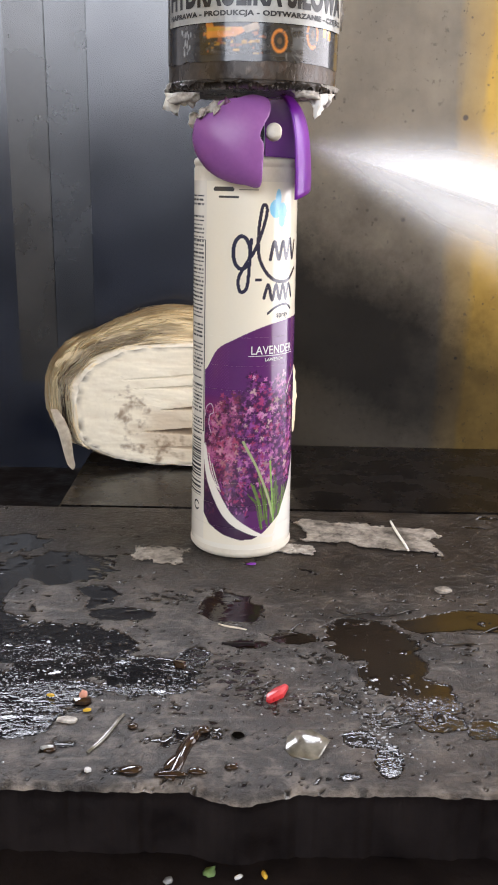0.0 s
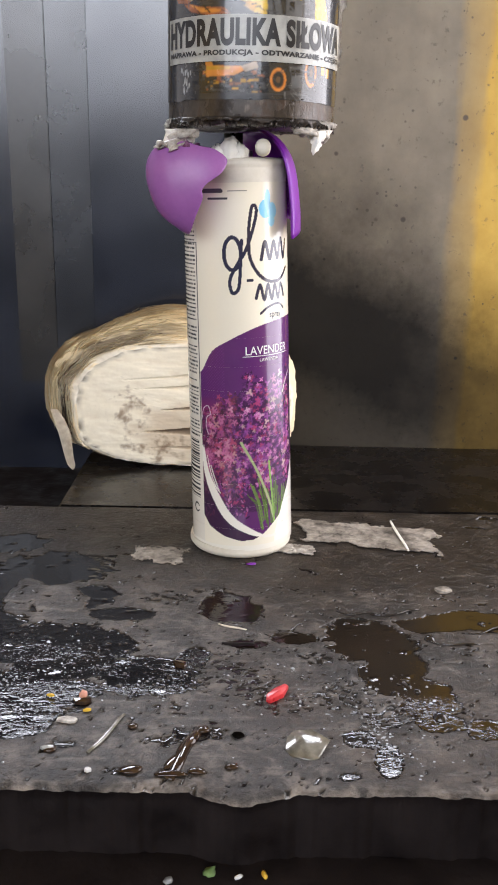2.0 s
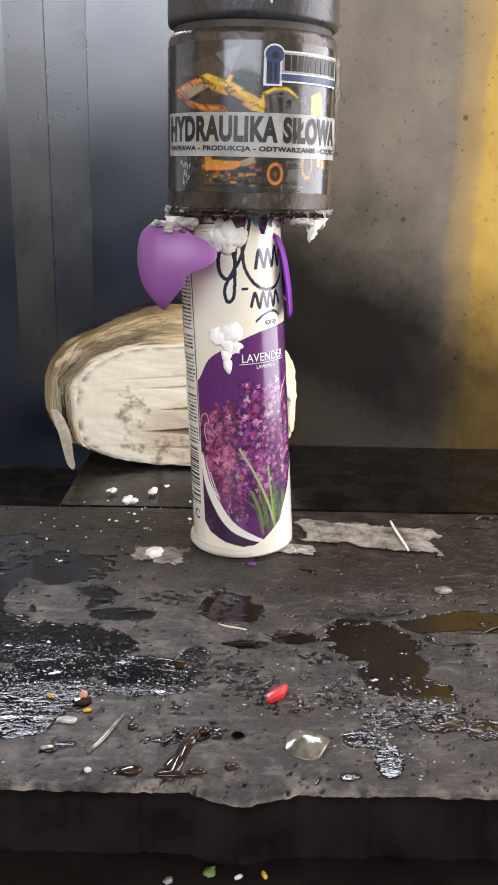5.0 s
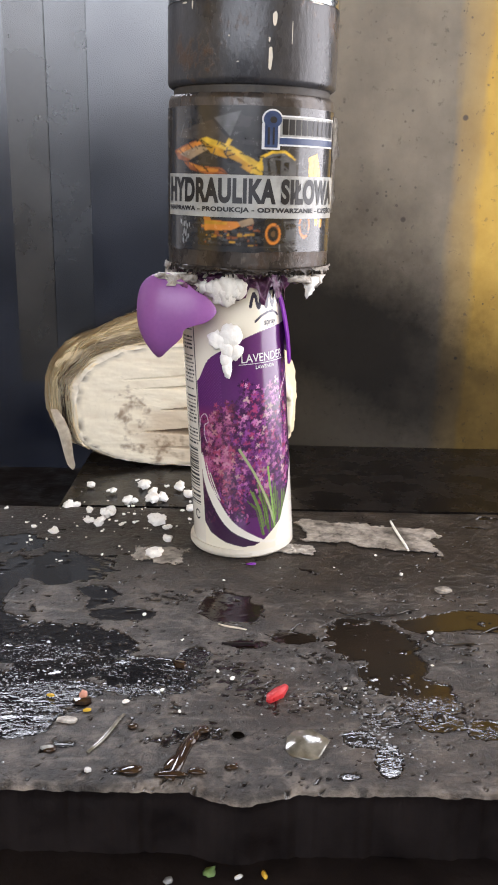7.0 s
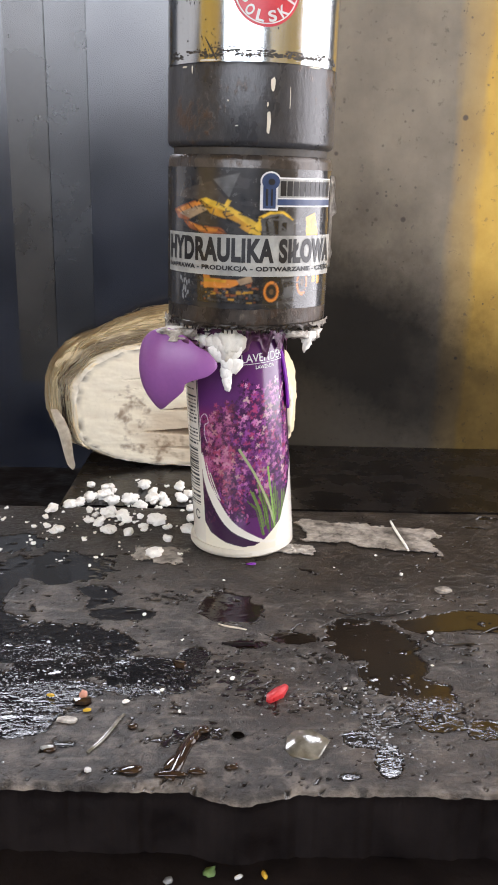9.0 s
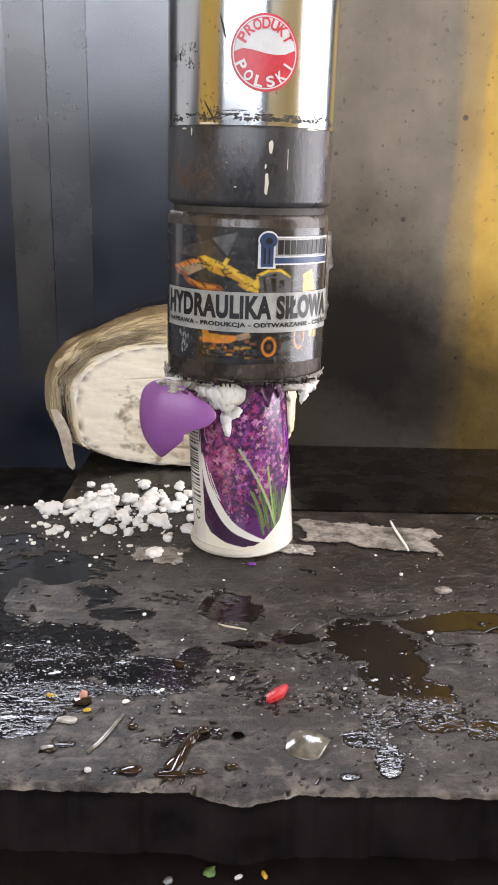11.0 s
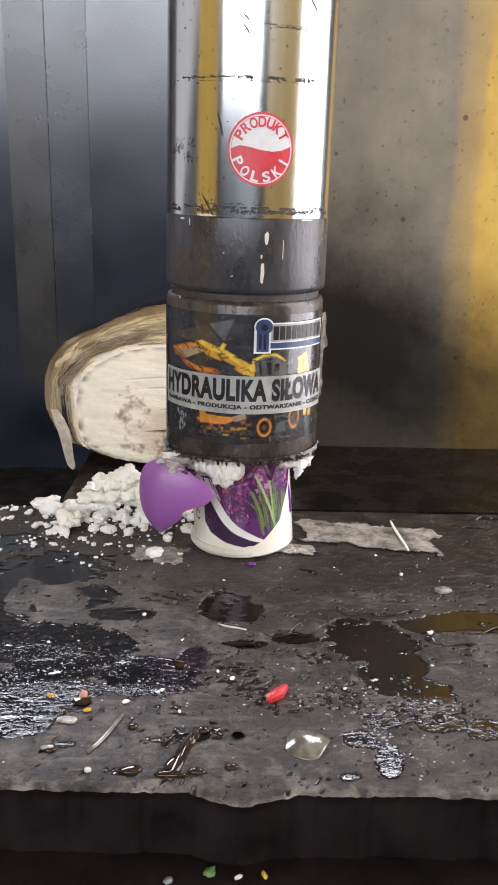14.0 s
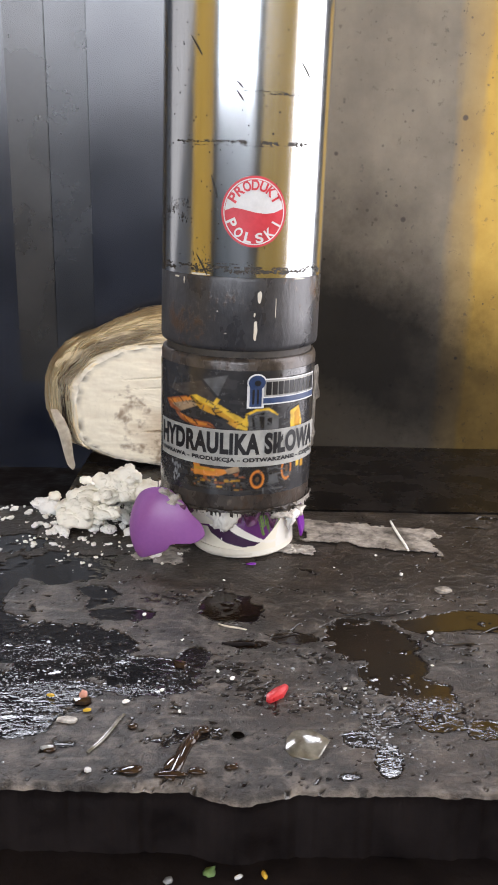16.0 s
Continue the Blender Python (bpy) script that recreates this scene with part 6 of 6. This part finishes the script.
def beads():
    """Fine beads of water over the wet parts, some pale with spray and painted glints."""
    rnd = random.Random(12)

    def spread(name, material, label, count, places, size, rise):
        bm = bmesh.new()
        made = 0
        while made < count:
            cx, cy, sx, sy, lean = places[min(len(places) - 1, int(rnd.random() * len(places)))]
            u, w = rnd.gauss(0, sx), rnd.gauss(0, sy)
            x, y = cx + u + lean * w, cy + w
            if not (-0.13 < x < 0.15 and -0.192 < y < -0.01) or fbm(x * 55, y * 75, 3.0, 4) + 0.5 * fbm(x * 260, y * 200, 6.0, 3) < -0.08:
                continue
            r = size * (0.6 + 2.2 * rnd.random() ** 5)
            sq = rnd.uniform(0.9, 2.0)
            rings = []
            for h, k in ((0.0, 1.0), (0.45, 0.8), (0.68, 0.4)):
                rings.append([bm.verts.new((x + r * k * sq * math.cos(q), y + r * k * math.sin(q), h * r * rise - 0.0002)) for q in np.linspace(0, 2 * math.pi, 8)[:-1]])
            for p, q in zip(rings, rings[1:]):
                for i in range(7):
                    bm.faces.new((p[i], p[(i + 1) % 7], q[(i + 1) % 7], q[i]))
            bm.faces.new(rings[-1])
            made += 1
        return tagged(part(name, bm, material), label, "water beads", kind="stuff")

    spread("water_beads", "water", "fine water beads on the wet block", 1000, ((-0.06, -0.12, 0.04, 0.03, 0), (0.045, -0.14, 0.03, 0.02, 0), (0.0, -0.135, 0.03, 0.02, 0)), 0.00026, 0.9)
    # pale base colour stands for sparkle, densest along the glinting runs
    spread("glint_beads", "bead", "fine pale spray beads painting the glints on the wet block", 1500, ((-0.075, -0.15, 0.035, 0.016, 0), (-0.07, -0.125, 0.04, 0.02, 0), (0.05, -0.15, 0.03, 0.012, 0), (0.05, -0.165, 0.012, 0.012, -0.5),
                                                                                     (0.01, -0.14, 0.02, 0.02, 0), (0.052, -0.17, 0.003, 0.009, -0.6), (0.108, -0.168, 0.005, 0.006, -0.8)), 0.00018, 1.6)


beads()


# ---- foam thrown out of the can ----
FOAM = []


def foam():
    rnd = random.Random(31)
    meshes = []
    for s in range(21):
        fine = s // 7
        me_ob = part("foam_lump", cluster(60 + s, (3, 5, 5)[fine], (0.75, 0.65, 0.4), fine + 1, 0.34), "foam")
        meshes.append(me_ob.data)
        bpy.data.objects.remove(me_ob)

    heap = []
    for s in range(7):
        me_ob = part("foam_lump", cluster(160 + s, 9, (0.9, 0.75, 0.45), 3, 0.36), "heapfoam")
        heap.append(me_ob.data)
        bpy.data.objects.remove(me_ob)

    def lump(x, y, z, r, when, label="white foam lump thrown from the can", stretch=None):
        ob = new("foam_crumb" if label.startswith("small") else "foam_lump", heap[rnd.randrange(7)] if label.startswith("cream") else meshes[rnd.randrange(7) + (14 if r > 0.0045 else 7 if r > 0.0018 else 0)])
        s = stretch or (rnd.uniform(0.85, 1.35), rnd.uniform(0.8, 1.1), rnd.uniform(0.7, 0.95))
        ob.scale = (r * s[0], r * s[1], r * s[2])
        tagged(ob, label, "foam", "foam lumps round the can")
        FOAM.append((ob, Vector((x, y, z + r * 0.40)), rnd.uniform(-180, 180), when))

    # the larger ones, where they come to rest
    for x, y, r, when in ((-0.0445, -0.0165, 0.0052, 2.75), (-0.047, 0.0285, 0.0062, 6.0), (-0.0415, 0.021, 0.0026, 6.0), (-0.0395, 0.004, 0.0036, 6.1), (-0.069, 0.066, 0.0048, 4.6), (-0.081, 0.084, 0.0036, 2.7), (-0.056, 0.083, 0.0036, 2.75),
                          (-0.089, 0.045, 0.0030, 5.0), (-0.078, 0.038, 0.0046, 5.3), (-0.030, 0.05, 0.0042, 5.2), (-0.0285, 0.035, 0.0042, 7.6), (-0.029, 0.018, 0.0046, 7.9), (-0.04, 0.092, 0.0042, 5.8), (-0.063, 0.095, 0.0048, 5.0),
                          (-0.093, 0.07, 0.0050, 7.3), (-0.098, 0.06, 0.0044, 8.2), (-0.085, 0.075, 0.0050, 7.5), (-0.096, 0.094, 0.0036, 5.5), (-0.086, 0.09, 0.0040, 7.9), (-0.048, 0.072, 0.0036, 6.2), (-0.033, 0.08, 0.0042, 6.0)):
        zz = 0.0 if y < 0.055 else -0.002
        lump(x, y, zz, r, when)
    for _ in range(46):
        f = rnd.random()
        x, y = rnd.uniform(-0.125, -0.032), rnd.gauss(0.045, 0.022)
        y = min(0.105, max(0.012, y))
        if y > 0.056 and x < -0.106:
            x = -0.104 + rnd.random() * 0.03
        lump(x, y, 0.0 if y < 0.055 else -0.002, rnd.uniform(0.0026, 0.0054), rnd.uniform(6.6, 12.5))
    for _ in range(26):
        x, y = rnd.gauss(-0.085, 0.022), rnd.gauss(0.045, 0.012)
        lump(x, min(0.06, y), 0.0, rnd.uniform(0.0042, 0.0068), rnd.uniform(9.4, 12.4))
    # finer lumps strewn wide of the can
    for _ in range(70):
        x, y = rnd.uniform(-0.135, -0.045), rnd.gauss(0.036, 0.02)
        y = min(0.10, max(-0.005, y))
        if y > 0.054 and x < -0.106:
            y = 0.05
        lump(x, y, 0.0 if y < 0.055 else -0.002, rnd.uniform(0.0013, 0.0029), rnd.uniform(6.8, 13.5))
    # the heap that gathers at the end
    for _ in range(44):
        a, q = rnd.uniform(0, 6.28), rnd.random() ** 0.6
        x, y = -0.066 + 0.037 * q * math.cos(a), 0.034 + 0.027 * q * math.sin(a)
        lump(x, y, 0.024 * (1 - q) ** 0.8 * rnd.uniform(0.5, 1), rnd.uniform(0.0060, 0.0095), rnd.uniform(13.4, 15.4), "cream white foam heaped beside the can")
    # crumbs of foam
    for _ in range(300):
        when = 2.4 + 12 * rnd.random() ** 0.8
        x, y = rnd.gauss(-0.08, 0.032), rnd.gauss(0.032, 0.03)
        if rnd.random() < 0.09:
            x, y = rnd.uniform(-0.08, 0.11), rnd.uniform(-0.17, -0.01)
            when = rnd.uniform(4.6, 6.4)
        if y > 0.12 or (y > 0.054 and x < -0.108) or math.hypot(x, y) < 0.031:
            x, y = rnd.uniform(-0.1, -0.04), rnd.uniform(-0.03, 0.05)
        lump(x, y, 0.0 if y < 0.055 else -0.002, 0.0004 + 0.0015 * rnd.random() ** 2, when, "small white foam crumb")


foam()

# wet foam squeezed out under the ram
bm = cluster(91, 12, (2.6, 0.35, 0.8), 3, 0.34)
for v in bm.verts:
    v.co = Vector((v.co.x * 0.0066, v.co.y * 0.005 + 0.006 * (v.co.x * 0.5) ** 2, -v.co.z * 0.0088))
foam_drip = tagged(part("foam_clot", bm, "wetfoam"), "cream wet foam clot oozing under the ram", "foam")
bm = cluster(92, 7, (0.7, 0.3, 2.2), 3, 0.26)
for v in bm.verts:
    v.co = Vector((v.co.x * (0.0075 - 0.0016 * max(0.0, v.co.z)), v.co.y * 0.0035, -v.co.z * 0.0085))
foam_run = tagged(part("foam_drip", bm, "foam"), "white foam drip running down the can", "foam")


def torn_rim():
    """Crumpled tin squeezed out just under the ram."""
    bm = bmesh.new()
    n, m = 150, 9
    rows = []
    for j in range(m):
        row = []
        for i in range(n):
            a = 2 * math.pi * i / n
            c, s = math.cos(a), math.sin(a)
            f = j / (m - 1)
            r = 0.0276 + 0.0050 * fbm(c * 5, s * 5, f * 3.0, 4) * 2 * (1 - 0.6 * f) + 0.0011 * math.sin(a * 9 + f * 6) * (1 - f)
            row.append(bm.verts.new((r * s, -r * c, -0.0150 * f * (0.45 + 0.9 * abs(fbm(c * 3, s * 3, 5, 3)) * 2) + 0.001)))
        rows.append(row)
    for p, q in zip(rows, rows[1:]):
        for i in range(n):
            bm.faces.new((p[i], p[(i + 1) % n], q[(i + 1) % n], q[i]))
    bmesh.ops.recalc_face_normals(bm, faces=bm.faces[:])
    return part("torn_rim", bm, "crushed", can, "crumpled torn tin")


can_torn = torn_rim()


# ---- what moves ----
LEAN = [(0.0, 0.0), (0.5, 0.03), (1.0, 0.38), (1.5, 0.62), (2.0, 0.66), (2.5, 0.95), (3.0, 0.94), (4.0, 1.0), (6.5, 1.15), (16.0, 1.15)]
SINK = [(0.0, 0.0), (0.6, 0.0), (1.0, -0.0012), (1.5, -0.0016), (2.0, 0.0004), (2.5, 0.0006), (3.0, 0.0025), (3.5, 0.0031), (4.0, 0.0034), (6.5, 0.0036), (16.0, 0.0038)]


def at_height(t, z):
    """Where the can's axis passes at that height: a rigid lean with a sink."""
    k = between(t, LEAN)
    return 0.002 * k - 0.056 * k * z, -between(t, SINK) * (1 + 2.6 * z)


def motions():
    times = [0.0, 0.25, 0.5, 0.75, 0.95, 1.25, 1.5, 2.0, 2.5, 3.0, 3.5, 4.0] + [4.0 + 0.5 * k for k in range(1, 25)]
    walk(ram, [(t, pose(between(t, RAM_X), 0, ram_z(t), 0, between(t, RAM_X, 2), 0)) for t in times])
    for ob, z0, z1 in can_rings:
        rows = []
        for t in times:
            k = between(t, LEAN)
            dx, dz = at_height(t, z0)
            drop = min(0.0, ram_z(t) - 0.0004 - (z1 + dz))
            low = max(drop + dz, -z0 + 0.0005)
            # pose that turns about the ring's own foot
            rows.append((t, pose(dx, 0.0082, z0 + low, 0, -3.2 * k, 0) @ pose(0, 0, -z0)))
        walk(ob, rows)
    for ob, z0, tall, deep in ((can_top, 0.187, 0.012, 0.0), (can_valve, 0.199, 0.011, 0.002)):
        rows = []
        for t in times:
            dx, dz = at_height(t, z0)
            rows.append((t, pose(dx, 0.0082, max(0.004 + deep * 0.5, min(z0 + dz, ram_z(t) - 0.001 - tall)), 0, -3.2 * between(t, LEAN), 0)))
        walk(ob, rows)
    walk(can_torn, [(t, pose(at_height(t, min(0.19, ram_z(t)))[0], 0.0082, ram_z(t) + 0.014 - 0.0155 * min(1.0, max(0.0, (t - 4.0) / 2.0)))) for t in times])
    walk(cap_front, CAP_FRONT())
    walk(cap_rear, CAP_REAR())
    walk(nozzle, [(t, pose(x, y, z, 80, 0, 0)) for t, x, y, z in ((0.0, 0.0122, -0.021, 0.2075), (0.75, 0.0122, -0.021, 0.2068), (1.0, 0.011, -0.02, 0.2065), (1.5, 0.008, -0.018, 0.206), (2.0, 0.0075, -0.018, 0.201), (2.5, 0.0065, -0.018, 0.1965),
                                                                 (3.0, 0.0065, -0.017, 0.189), (3.5, 0.0065, -0.0165, 0.182), (4.2, 0.005, -0.010, 0.170), (6.3, 0.0, 0.0, 0.130), (9.0, 0.0, 0.0, 0.09), (12.5, 0.0, 0.0, 0.05), (16.0, 0.0, 0.0, 0.012))])
    jet0 = (0.026, -0.012, 0.2035)
    rows = [(0.0, pose(*jet0)), (0.3, pose(jet0[0], jet0[1], jet0[2], 0, -1, 0)), (0.55, pose(jet0[0] + 0.004, jet0[1], jet0[2] + 0.002, 0, -4, 0)), (0.7, pose(jet0[0] + 0.02, jet0[1], jet0[2] + 0.003, 0, -6, 0)),
            (0.85, pose(jet0[0] + 0.07, jet0[1], jet0[2], 0, -6, 0)), (1.0, pose(jet0[0] + 0.22, jet0[1], jet0[2], 0, -6, 0)), (1.3, pose(jet0[0] + 0.62, jet0[1], jet0[2], 0, -6, 0)), (2.0, pose(2.2, 0.0, 0.2, 0, -6, 0)), (2.5, pose(2.6, 0.0, 0.2, 0, -6, 0)), (16.0, pose(2.6, 0.0, 0.2, 0, -6, 0))]
    walk(mist, rows)
    rows, rows2 = [], []
    for t in times:
        z = ram_z(t)
        out = min(1.0, max(0.0, (t - 4.2) / 2.0))
        rows.append((t, pose(-0.0075 + 0.001 * t / 16, -0.012 - 0.0155 * out + 0.008 * max(0.0, (t - 14) / 2), max(0.012, z - 0.006 - 0.004 * (1 - out)))))
        zr = 0.1175 if t <= 7.0 else 0.1175 - 0.0012 * (t - 7.0)
        rows2.append((t, pose(-0.0055, -0.010 - 0.0165 * out + 0.012 * min(1.0, max(0.0, (t - 9.5) / 2.0)), max(0.013, min(zr, z - 0.010)))))
    walk(foam_drip, rows)
    walk(foam_run, rows2)
    for ob, rest, turn, when in FOAM:
        when = math.floor(when * 2) / 2 + 0.2 + 0.1 * ((when * 7.3) % 1)
        up = max(0.012, ram_z(when) - 0.012)
        inside = Vector((-0.004, 0.004, max(0.010, min(0.10, up - 0.012))))
        mouth = Vector((-0.024, 0.006, up))
        mid = mouth.lerp(rest, 0.5) + Vector((0, 0, 0.012))
        walk(ob, [(0.0, pose(*inside)), (when - 0.2, pose(*inside)), (when - 0.1, pose(*mouth)), (when, pose(*mid, 0, 0, turn * 0.3)), (when + 0.15, pose(*rest, 0, 0, turn * 0.45)), (when + 0.25, pose(*rest, 0, 0, turn * 0.45)), (16.0, pose(*rest, 0, 0, turn * 0.45))])


def CAP_FRONT():
    rows = []
    for t, x, y, dz, rx, ry, rz in CAP_ROWS:
        rows.append((t, pose(x, y, ram_z(t) + dz, rx, ry, rz)))
    return rows


CAP_ROWS = [(0.0, -0.0072, -0.02, -0.0262, 0, -46, 0), (0.6, -0.0074, -0.02, -0.0252, 0, -45, 0), (1.0, -0.0111, -0.02, -0.0276, 0, -41, -3), (1.5, -0.0218, -0.02, -0.0300, 0, -34, -8), (2.0, -0.0305, -0.02, -0.0279, 0, -22, -13),
            (2.5, -0.0368, -0.02, -0.0268, 0, -12, -16), (3.5, -0.0362, -0.02, -0.0260, 0, -11, -16), (7.0, -0.0378, -0.02, -0.0207, 0, 0, -14), (9.0, -0.0372, -0.02, -0.0207, 0, 0, -14), (12.5, -0.0377, -0.02, -0.0201, 0, 0, -14),
            (14.5, -0.0388, -0.02, -0.0195, 0, 1, -14), (15.2, -0.0408, -0.02, -0.0156, 0, 3, -14), (16.0, -0.0432, -0.02, -0.0098, -6, 16, -14)]


def CAP_REAR():
    out = []
    for t, x, y, dz, rx, ry, rz in REAR_ROWS:
        out.append((t, pose(x, y, ram_z(t) + dz, rx, ry, rz)))
    return out


REAR_ROWS = [(0.0, 0.001, 0.002, -0.0335, 0, 0, -2), (1.0, -0.001, 0.002, -0.034, 0, 0, 0), (2.5, -0.0045, 0.004, -0.040, 0, -4, 12), (4.0, -0.006, 0.004, -0.040, 0, -5, 16), (7.0, -0.0065, 0.005, -0.037, 0, -6, 24), (9.0, -0.0065, 0.005, -0.035, 0, -6, 27),
             (12.5, -0.006, 0.005, -0.0325, 0, -6, 30), (14.5, -0.003, 0.005, -0.0285, 0, -8, 28), (15.3, -0.001, 0.005, -0.025, 0, -10, 22), (16.0, 0.003, 0.004, -0.0155, 0, -12, 16)]


motions()
